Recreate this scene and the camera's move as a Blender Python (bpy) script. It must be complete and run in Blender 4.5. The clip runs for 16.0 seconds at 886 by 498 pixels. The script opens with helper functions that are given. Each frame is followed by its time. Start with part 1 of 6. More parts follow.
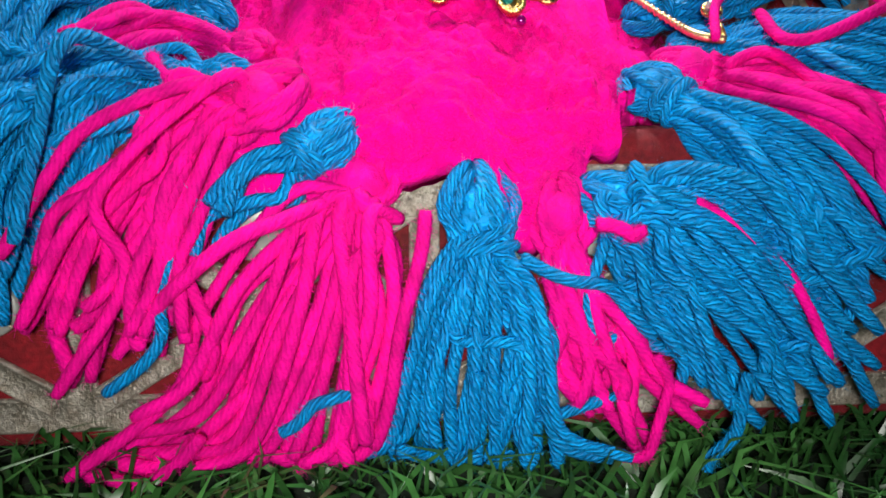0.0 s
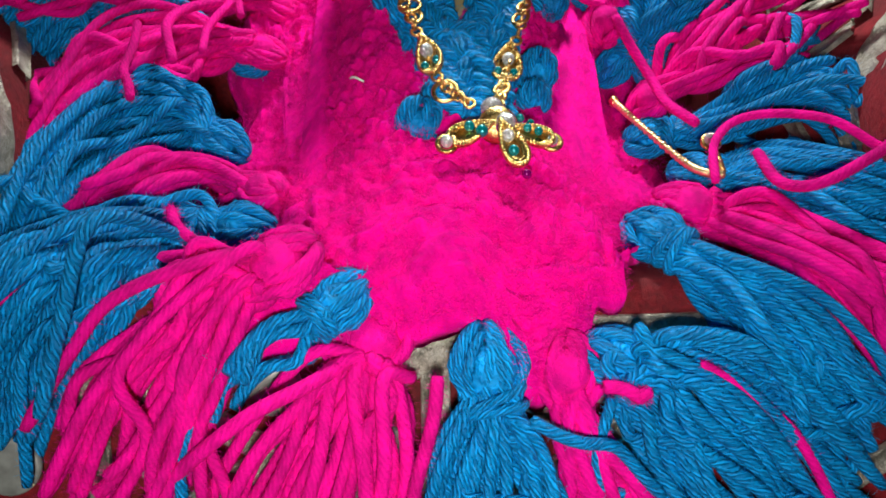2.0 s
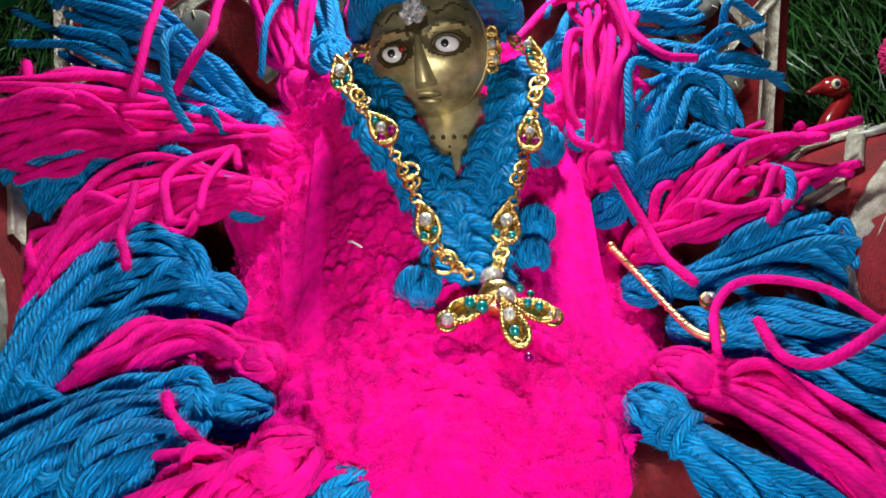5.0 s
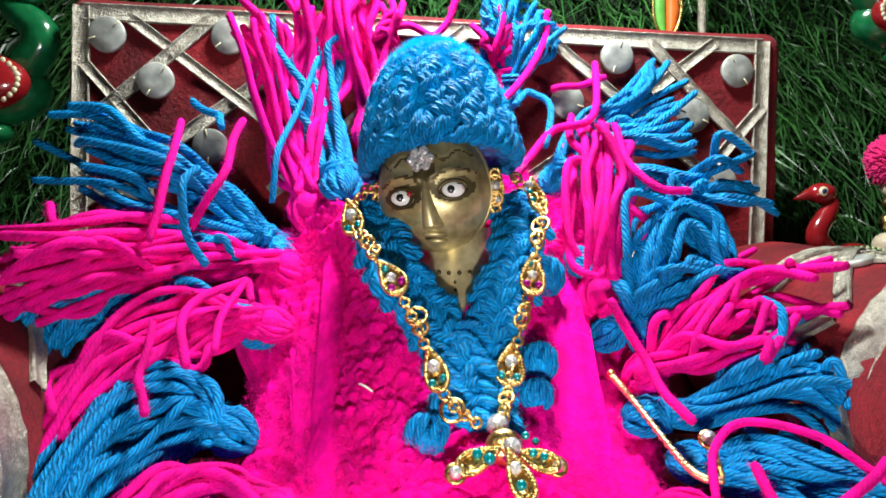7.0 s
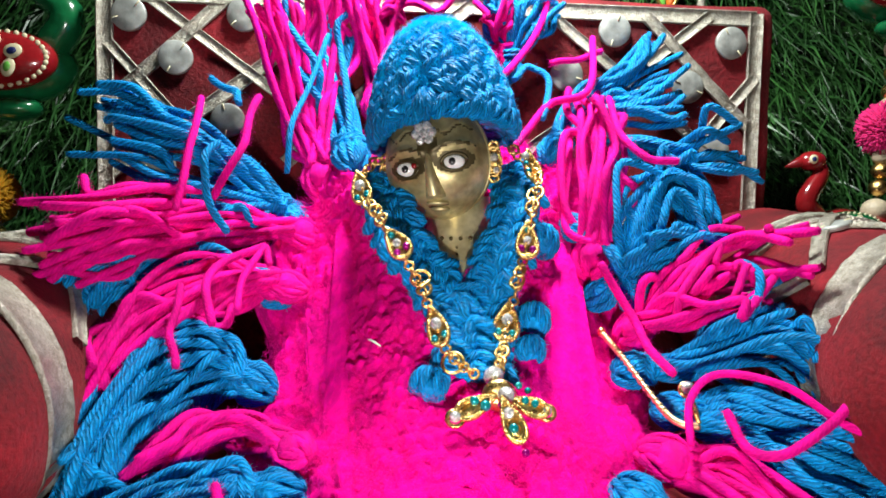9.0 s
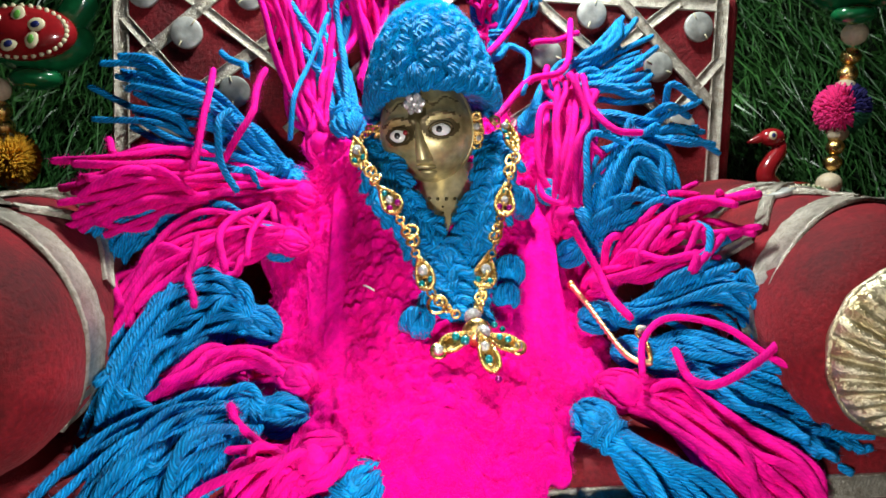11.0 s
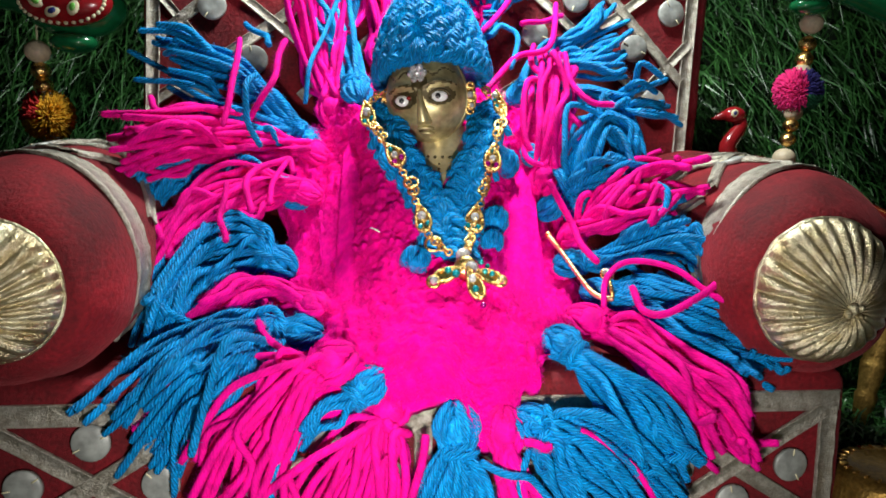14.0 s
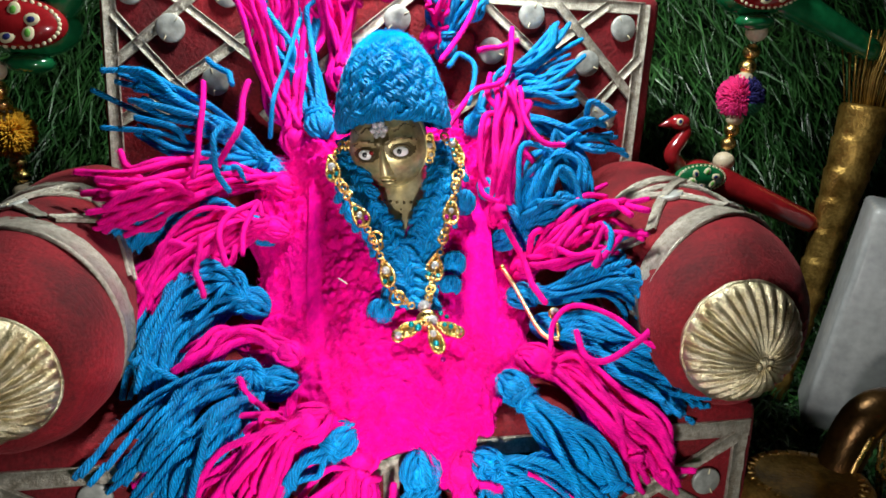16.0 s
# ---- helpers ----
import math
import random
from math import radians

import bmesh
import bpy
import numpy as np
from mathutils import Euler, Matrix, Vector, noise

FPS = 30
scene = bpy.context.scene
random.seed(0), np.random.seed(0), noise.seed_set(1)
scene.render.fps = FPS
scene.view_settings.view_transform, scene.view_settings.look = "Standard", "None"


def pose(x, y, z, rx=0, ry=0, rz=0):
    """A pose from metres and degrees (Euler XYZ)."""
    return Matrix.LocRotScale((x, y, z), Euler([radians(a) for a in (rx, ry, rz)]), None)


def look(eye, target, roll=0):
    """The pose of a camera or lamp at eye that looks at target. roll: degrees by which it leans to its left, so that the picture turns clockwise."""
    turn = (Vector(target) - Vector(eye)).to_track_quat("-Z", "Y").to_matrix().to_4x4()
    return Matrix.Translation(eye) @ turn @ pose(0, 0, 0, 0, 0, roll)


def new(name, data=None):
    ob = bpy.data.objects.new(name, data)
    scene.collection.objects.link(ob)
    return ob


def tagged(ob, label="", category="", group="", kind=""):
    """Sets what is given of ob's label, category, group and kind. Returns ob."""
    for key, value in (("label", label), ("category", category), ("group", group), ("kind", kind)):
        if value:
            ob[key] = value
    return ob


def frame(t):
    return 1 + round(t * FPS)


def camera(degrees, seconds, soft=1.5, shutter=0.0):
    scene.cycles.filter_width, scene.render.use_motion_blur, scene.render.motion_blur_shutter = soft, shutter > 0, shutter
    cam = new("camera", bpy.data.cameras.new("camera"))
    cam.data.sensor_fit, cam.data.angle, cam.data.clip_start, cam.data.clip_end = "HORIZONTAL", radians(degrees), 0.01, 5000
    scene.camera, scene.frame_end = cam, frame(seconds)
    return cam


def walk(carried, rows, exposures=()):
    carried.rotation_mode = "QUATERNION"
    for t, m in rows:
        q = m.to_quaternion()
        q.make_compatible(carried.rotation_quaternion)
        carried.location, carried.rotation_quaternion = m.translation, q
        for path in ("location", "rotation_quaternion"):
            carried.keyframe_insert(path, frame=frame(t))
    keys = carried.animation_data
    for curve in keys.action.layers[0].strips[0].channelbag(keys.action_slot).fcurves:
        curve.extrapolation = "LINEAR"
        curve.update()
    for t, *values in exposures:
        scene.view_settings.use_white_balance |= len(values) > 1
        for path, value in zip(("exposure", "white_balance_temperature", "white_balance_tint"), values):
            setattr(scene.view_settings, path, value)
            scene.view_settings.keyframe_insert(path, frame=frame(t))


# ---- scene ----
cam = camera(62.9, 16.0, soft=1.65)
METRES, EYE, TILT, LEAN, TURN = 0.25, 0.06, -10.0, 0.0, 0.0
ROWS = [
    (0.0, 0.0, 0.0, 0.0, 0.0, -0.0, -0.0),
    (0.5, -0.0177, 0.0036, 0.0292, 0.08, 0.64, -0.54),
    (1.0, -0.0045, -0.0084, 0.0551, 0.27, 1.62, 0.37),
    (1.5, -0.0017, -0.0195, 0.0762, 0.52, 1.77, 0.6),
    (2.0, -0.0051, -0.0174, 0.0924, 0.23, 2.14, 0.52),
    (2.5, -0.0063, -0.0181, 0.1077, 0.22, 2.88, 0.57),
    (3.0, -0.0067, -0.0244, 0.1435, 0.18, 3.27, 1.31),
    (3.5, -0.0102, -0.0162, 0.1619, -0.52, 3.71, 0.92),
    (4.0, -0.0112, -0.0143, 0.1794, -0.44, 4.77, 0.93),
    (6.5, -0.0126, -0.0418, 0.2579, -0.65, 7.28, 1.17),
    (7.0, -0.022, -0.0583, 0.2921, -0.9, 8.82, 1.11),
    (7.5, -0.0132, -0.0525, 0.3, -0.84, 9.02, 1.0),
    (8.0, -0.008, -0.0734, 0.2992, 0.03, 8.25, 1.26),
    (8.5, -0.0097, -0.1067, 0.3004, 0.18, 7.3, 1.09),
    (9.0, -0.0118, -0.1198, 0.2844, 0.1, 6.13, 1.15),
    (11.5, -0.0021, -0.2446, 0.2259, -0.72, 4.62, 0.5),
    (12.0, 0.0128, -0.2689, 0.1944, -0.78, 5.03, 0.21),
    (12.5, 0.0117, -0.2961, 0.1707, -1.21, 5.85, -0.61),
    (13.0, 0.015, -0.3111, 0.1721, -1.24, 5.78, -0.58),
    (13.5, -0.0118, -0.3294, 0.1658, -1.37, 5.33, -0.84),
    (14.0, -0.0167, -0.3604, 0.1924, -1.57, 3.04, -0.76),
    (14.5, -0.0196, -0.382, 0.2677, -2.51, 1.7, -0.91),
    (15.0, -0.0182, -0.3524, 0.3218, -4.31, -2.23, -0.8),
    (15.5, -0.0272, -0.4063, 0.3885, -4.11, -4.0, -0.24),
    (16.0, -0.0267, -0.4407, 0.4221, -4.86, -5.61, -0.33),
]
EXPOSURE = [(0.0, -0.3), (1.0, -0.55), (1.5, -0.62), (2.5, -0.68), (4.0, -0.68), (6.5, 0.04), (9.0, 0.04), (12.0, -0.14), (16.0, -0.05)]
walk(cam, [(t, pose(0, 0, EYE, TILT, LEAN, TURN) @ pose(METRES * x, METRES * y, METRES * z, 90 + pitch, roll, yaw)) for t, x, y, z, yaw, pitch, roll in ROWS], EXPOSURE)

# ---- room, lamps, world ----


def area_lamp(name, eye, target, size, watts, colour, spread):
    data = bpy.data.lights.new(name, "AREA")
    data.shape, data.size, data.energy, data.color = "DISK", size, watts, colour
    data.spread = spread
    ob = new(name, data)
    ob.matrix_world = look(eye, target)
    return ob


area_lamp("overhead_lamp", (0.020, 0.205, 0.345), (0.008, 0.235, 0.17), 0.04, 1.15, (0.95, 1.0, 0.98), radians(145))
area_lamp("front_lamp", (0.000, -0.034, 0.067), (0.004, 0.15, 0.056), 0.02, 0.225, (1.0, 0.97, 0.94), radians(115))

world = bpy.data.worlds.new("world")
scene.world = world
world.use_nodes = True
world.node_tree.nodes["Background"].inputs[0].default_value = (0.5, 0.55, 0.6, 1)
world.node_tree.nodes["Background"].inputs[1].default_value = 0.04


# ---- materials ----
def material(name, colour, rough=0.6, metal=0.0, vary=0.25, scale=60.0, bump=0.0, bump_scale=400.0, sheen=0.0, spec=0.5,
             second=None, coat=0.0, by_object=0.0, stretch=None, fine=0.0, fine_scale=2500.0):
    """Principled surface with two scales of colour variation and a fine relief."""
    m = bpy.data.materials.new(name)
    m.use_nodes = True
    n, l = m.node_tree.nodes, m.node_tree.links
    b = n["Principled BSDF"]
    b.inputs["Roughness"].default_value = rough
    b.inputs["Metallic"].default_value = metal
    b.inputs["Specular IOR Level"].default_value = spec
    b.inputs["Sheen Weight"].default_value = sheen
    b.inputs["Sheen Roughness"].default_value = 0.4
    b.inputs["Sheen Tint"].default_value = (*[min(1, 0.05 + c) for c in colour], 1)
    b.inputs["Coat Weight"].default_value = coat
    b.inputs["Coat Roughness"].default_value = 0.08
    co = n.new("ShaderNodeTexCoord")
    where = co.outputs["Object"]
    if stretch:
        mp = n.new("ShaderNodeMapping")
        mp.inputs["Scale"].default_value = stretch
        l.new(where, mp.inputs["Vector"])
        where = mp.outputs["Vector"]
    t1 = n.new("ShaderNodeTexNoise")
    t1.inputs["Scale"].default_value, t1.inputs["Detail"].default_value = scale, 5
    t2 = n.new("ShaderNodeTexNoise")
    t2.inputs["Scale"].default_value, t2.inputs["Detail"].default_value = bump_scale, 3
    l.new(where, t1.inputs["Vector"]), l.new(where, t2.inputs["Vector"])
    mix = n.new("ShaderNodeMix")
    mix.data_type = "RGBA"
    lo = second or [c * (1 - vary) for c in colour]
    mix.inputs[6].default_value, mix.inputs[7].default_value = (*lo, 1), (*colour, 1)
    ramp = n.new("ShaderNodeMapRange")
    ramp.inputs[1].default_value, ramp.inputs[2].default_value = 0.35, 0.65
    l.new(t1.outputs["Fac"], ramp.inputs[0])
    l.new(ramp.outputs[0], mix.inputs[0])
    out = mix.outputs[2]
    hsv = n.new("ShaderNodeHueSaturation")
    mr = n.new("ShaderNodeMapRange")
    mr.inputs[1].default_value, mr.inputs[2].default_value = 0.3, 0.7
    mr.inputs[3].default_value, mr.inputs[4].default_value = 1 - vary * 0.6, 1 + vary * 0.6
    l.new(t2.outputs["Fac"], mr.inputs[0])
    value = mr.outputs[0]
    if by_object:
        info = n.new("ShaderNodeObjectInfo")
        geo = n.new("ShaderNodeNewGeometry")
        add = n.new("ShaderNodeMath")
        l.new(info.outputs["Random"], add.inputs[0]), l.new(geo.outputs["Random Per Island"], add.inputs[1])
        fr = n.new("ShaderNodeMath")
        fr.operation = "FRACT"
        l.new(add.outputs[0], fr.inputs[0])
        mo = n.new("ShaderNodeMapRange")
        mo.inputs[3].default_value, mo.inputs[4].default_value = 1 - by_object, 1 + by_object
        l.new(fr.outputs[0], mo.inputs[0])
        mu = n.new("ShaderNodeMath")
        mu.operation = "MULTIPLY"
        l.new(value, mu.inputs[0]), l.new(mo.outputs[0], mu.inputs[1])
        value = mu.outputs[0]
    l.new(value, hsv.inputs["Value"])
    l.new(out, hsv.inputs["Color"])
    l.new(hsv.outputs[0], b.inputs["Base Color"])
    rr = n.new("ShaderNodeMapRange")
    rr.inputs[3].default_value, rr.inputs[4].default_value = max(0.03, rough - 0.08), min(1, rough + 0.08)
    l.new(t1.outputs["Fac"], rr.inputs[0])
    l.new(rr.outputs[0], b.inputs["Roughness"])
    if bump:
        bp = n.new("ShaderNodeBump")
        bp.inputs["Strength"].default_value, bp.inputs["Distance"].default_value = bump, 0.001
        l.new(t2.outputs["Fac"], bp.inputs["Height"])
        last = bp
        if fine:
            t3 = n.new("ShaderNodeTexNoise")
            t3.inputs["Scale"].default_value = fine_scale
            l.new(where, t3.inputs["Vector"])
            bq = n.new("ShaderNodeBump")
            bq.inputs["Strength"].default_value, bq.inputs["Distance"].default_value = fine, 0.0006
            l.new(t3.outputs["Fac"], bq.inputs["Height"]), l.new(bp.outputs[0], bq.inputs["Normal"])
            last = bq
        l.new(last.outputs[0], b.inputs["Normal"])
    return m


def yarn_material(name, colour, dark, plies, fibre, rough, spec):
    """Spun yarn: the UV runs round the strand (u) and along it in metres (v)."""
    m = material(name, colour, rough=rough, vary=0.18, scale=220, sheen=0.10, spec=spec, by_object=0.14, second=dark)
    n, l = m.node_tree.nodes, m.node_tree.links
    b = n["Principled BSDF"]
    uv = n.new("ShaderNodeUVMap")
    uv.uv_map = "yarn"
    sep = n.new("ShaderNodeSeparateXYZ")
    l.new(uv.outputs[0], sep.inputs[0])

    drift = n.new("ShaderNodeTexNoise")
    drift.inputs["Scale"].default_value = 260
    place = n.new("ShaderNodeTexCoord")
    l.new(place.outputs["Object"], drift.inputs["Vector"])
    wobble = n.new("ShaderNodeMath")
    wobble.operation, wobble.inputs[1].default_value = "MULTIPLY_ADD", 0.35
    l.new(drift.outputs["Fac"], wobble.inputs[0]), l.new(sep.outputs[0], wobble.inputs[2])

    def lines(nu, nv):
        a = n.new("ShaderNodeMath")
        a.operation, a.inputs[1].default_value = "MULTIPLY", nu * 6.2832
        c = n.new("ShaderNodeMath")
        c.operation, c.inputs[1].default_value = "MULTIPLY_ADD", nv * 6.2832
        s = n.new("ShaderNodeMath")
        s.operation = "SINE"
        l.new(wobble.outputs[0], a.inputs[0]), l.new(sep.outputs[1], c.inputs[0])
        l.new(a.outputs[0], c.inputs[2]), l.new(c.outputs[0], s.inputs[0])
        return s.outputs[0]

    ns = n.new("ShaderNodeTexNoise")
    ns.inputs["Scale"].default_value, ns.inputs["Detail"].default_value = 3200, 3
    co = n.new("ShaderNodeTexCoord")
    l.new(co.outputs["Object"], ns.inputs["Vector"])
    # ply highlights and darker grooves, painted into the base colour as stripes
    painted_shine = n.new("ShaderNodeMapRange")
    painted_shine.inputs[1].default_value, painted_shine.inputs[2].default_value = -1.0, 1.0
    painted_shine.inputs[3].default_value, painted_shine.inputs[4].default_value = 1 - 0.5 * fibre, 1 + 0.6 * fibre
    l.new(lines(plies * 2, 580), painted_shine.inputs[0])
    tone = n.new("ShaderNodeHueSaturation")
    l.new(painted_shine.outputs[0], tone.inputs["Value"])
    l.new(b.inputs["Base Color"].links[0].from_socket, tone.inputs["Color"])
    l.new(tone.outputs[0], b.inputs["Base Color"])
    # the plies, then the fine fibres within them
    for height, strength, depth in ((lines(plies * 2, 580), fibre, 0.0010), (lines(plies * 5, 1500), fibre * 0.6, 0.0003), (ns.outputs["Fac"], 0.7, 0.0005)):
        bp = n.new("ShaderNodeBump")
        bp.inputs["Strength"].default_value, bp.inputs["Distance"].default_value = strength, depth
        l.new(height, bp.inputs["Height"])
        if b.inputs["Normal"].links:
            l.new(b.inputs["Normal"].links[0].from_socket, bp.inputs["Normal"])
        l.new(bp.outputs[0], b.inputs["Normal"])
    return m


def soft(m, radius, scale):
    """Light that bleeds a little through wool."""
    b = m.node_tree.nodes["Principled BSDF"]
    b.inputs["Subsurface Weight"].default_value, b.inputs["Subsurface Scale"].default_value = 0.35, scale
    b.inputs["Subsurface Radius"].default_value = radius
    return m


PINK, PINK_DEEP = (0.88, 0.0010, 0.285), (0.60, 0.0007, 0.195)
BLUE, BLUE_DEEP = (0.0004, 0.292, 0.69), (0.0004, 0.208, 0.54)
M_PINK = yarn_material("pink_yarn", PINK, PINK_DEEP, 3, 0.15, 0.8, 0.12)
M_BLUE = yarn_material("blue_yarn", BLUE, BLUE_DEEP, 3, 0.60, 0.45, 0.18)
M_PINKCLOTH = soft(material("pink_crochet", PINK, rough=0.9, vary=0.18, scale=150, bump=0.9, bump_scale=480, sheen=0.2, spec=0.05, second=PINK_DEEP, fine=0.6, fine_scale=2200), (1.0, 0.15, 0.5), 0.0010)


def fuzz_material(name, colour):
    """Thin fibres that let light through."""
    m = bpy.data.materials.new(name)
    m.use_nodes = True
    n, l = m.node_tree.nodes, m.node_tree.links
    n.remove(n["Principled BSDF"])
    d, t, mix = n.new("ShaderNodeBsdfDiffuse"), n.new("ShaderNodeBsdfTranslucent"), n.new("ShaderNodeMixShader")
    d.inputs[0].default_value = t.inputs[0].default_value = (*colour, 1)
    l.new(d.outputs[0], mix.inputs[1]), l.new(t.outputs[0], mix.inputs[2])
    l.new(mix.outputs[0], n["Material Output"].inputs[0])
    return m


M_PINKFUZZ = fuzz_material("pink_fibre", (0.95, 0.014, 0.38))
M_BLUEFUZZ = fuzz_material("blue_fibre", (0.006, 0.50, 0.92))
M_VELVET = material("red_velvet", (0.215, 0.007, 0.013), rough=0.75, vary=0.5, scale=38, bump=0.5, bump_scale=700, sheen=0.7, spec=0.25,
                    second=(0.075, 0.004, 0.006), fine=0.5, fine_scale=4000)
M_SILVER = material("silver_ribbon", (0.48, 0.45, 0.38), rough=0.38, metal=0.65, vary=0.35, scale=420, bump=0.7, bump_scale=1500, second=(0.30, 0.27, 0.21), fine=0.6, fine_scale=3600)
M_GOLDFOIL = material("pale_gold_foil", (0.70, 0.64, 0.46), rough=0.32, metal=0.9, vary=0.3, scale=160, bump=0.6, bump_scale=1500, second=(0.42, 0.34, 0.18))
M_MIRROR = material("sewn_mirror", (0.36, 0.37, 0.34), rough=0.45, metal=0.25, vary=0.3, scale=150, bump=0.05, bump_scale=300)
M_BRASS = material("aged_brass", (0.56, 0.48, 0.25), rough=0.40, metal=0.60, vary=0.35, scale=110, bump=0.10, bump_scale=500, second=(0.33, 0.26, 0.11))
# neck and body, a paler brass than the head
M_PALEBRASS = material("pale_brass", (0.80, 0.70, 0.42), rough=0.36, metal=0.55, vary=0.2, scale=140, bump=0.08, bump_scale=500, second=(0.58, 0.48, 0.24))
M_PALEGOLD = material("pale_beaded_gold", (0.95, 0.70, 0.36), rough=0.36, metal=0.95, vary=0.2, scale=600, bump=0.1, bump_scale=2600)
M_GOLD = material("polished_gold", (0.90, 0.60, 0.21), rough=0.28, metal=1.0, vary=0.25, scale=500, bump=0.25, bump_scale=2600)
M_DULLGOLD = material("dull_gold_paint", (0.45, 0.28, 0.07), rough=0.4, metal=0.8, vary=0.5, scale=110, bump=0.4, bump_scale=700, second=(0.2, 0.11, 0.02))
M_WHITE = material("white_enamel", (0.82, 0.81, 0.78), rough=0.3, vary=0.08, coat=0.3)
M_BLACK = material("black_enamel", (0.012, 0.011, 0.012), rough=0.3, vary=0.1)
M_DARKLINE = material("dark_patina", (0.10, 0.075, 0.03), rough=0.45, metal=0.5, vary=0.3)
M_CRYSTAL = material("clear_rhinestone", (0.90, 0.90, 0.88), rough=0.08, metal=0.55, vary=0.5, scale=1800, bump=0.6, bump_scale=1500, coat=1.0)
M_TEAL = material("teal_bead", (0.0, 0.27, 0.30), rough=0.15, metal=0.5, vary=0.2, coat=1.0)
M_MAGENTA = material("magenta_bead", (0.36, 0.0, 0.20), rough=0.15, metal=0.5, vary=0.2, coat=1.0)
M_GRASS = material("plastic_grass", (0.039, 0.134, 0.028), rough=0.36, vary=0.35, scale=30, spec=0.5, by_object=0.42, second=(0.017, 0.07, 0.017))
M_TURF = material("turf_backing", (0.008, 0.022, 0.008), rough=0.9, vary=0.4, scale=60, bump=0.6, bump_scale=500)
M_GREEN = material("green_lacquer", (0.008, 0.14, 0.045), rough=0.2, vary=0.35, scale=60, coat=0.8, bump=0.1, bump_scale=300)
M_RED = material("red_lacquer", (0.30, 0.012, 0.016), rough=0.2, vary=0.3, scale=70, coat=0.8, bump=0.1, bump_scale=300)
M_CREAM = material("cream_paint", (0.72, 0.66, 0.42), rough=0.4, vary=0.15)
M_LEAFGREEN = material("leaf_green_paint", (0.13, 0.42, 0.06), rough=0.4, vary=0.2)
M_ORANGE = material("orange_paint", (0.75, 0.16, 0.02), rough=0.4, vary=0.2)
M_NAVY = material("navy_paint", (0.012, 0.02, 0.12), rough=0.4, vary=0.2)
M_WOOD = material("pale_wooden_bead", (0.66, 0.55, 0.38), rough=0.5, vary=0.2, scale=200, bump=0.2, bump_scale=700)
M_YELLOW = material("yellow_wool", (0.80, 0.42, 0.02), rough=0.9, vary=0.25, scale=300, sheen=0.4)
M_POMPINK = material("hot_pink_wool", (0.80, 0.02, 0.20), rough=0.9, vary=0.25, scale=300, sheen=0.4)
M_POMNAVY = material("navy_wool", (0.015, 0.012, 0.13), rough=0.9, vary=0.25, scale=300, sheen=0.4)
M_POMGREEN = material("green_wool", (0.01, 0.12, 0.05), rough=0.9, vary=0.25, scale=300, sheen=0.4)
M_POMRED = material("red_wool", (0.55, 0.02, 0.02), rough=0.9, vary=0.25, scale=300, sheen=0.4)
M_MARBLE = material("grey_marble", (0.42, 0.43, 0.42), rough=0.35, vary=0.2, scale=25, bump=0.1, bump_scale=200, second=(0.28, 0.29, 0.29))
M_BRONZE = material("dark_bronze", (0.10, 0.05, 0.015), rough=0.3, metal=0.8, vary=0.4, scale=80, bump=0.2, bump_scale=400)
M_PLASTER = material("wall_paint", (0.16, 0.15, 0.14), rough=0.9, vary=0.1, scale=6, bump=0.2, bump_scale=150)


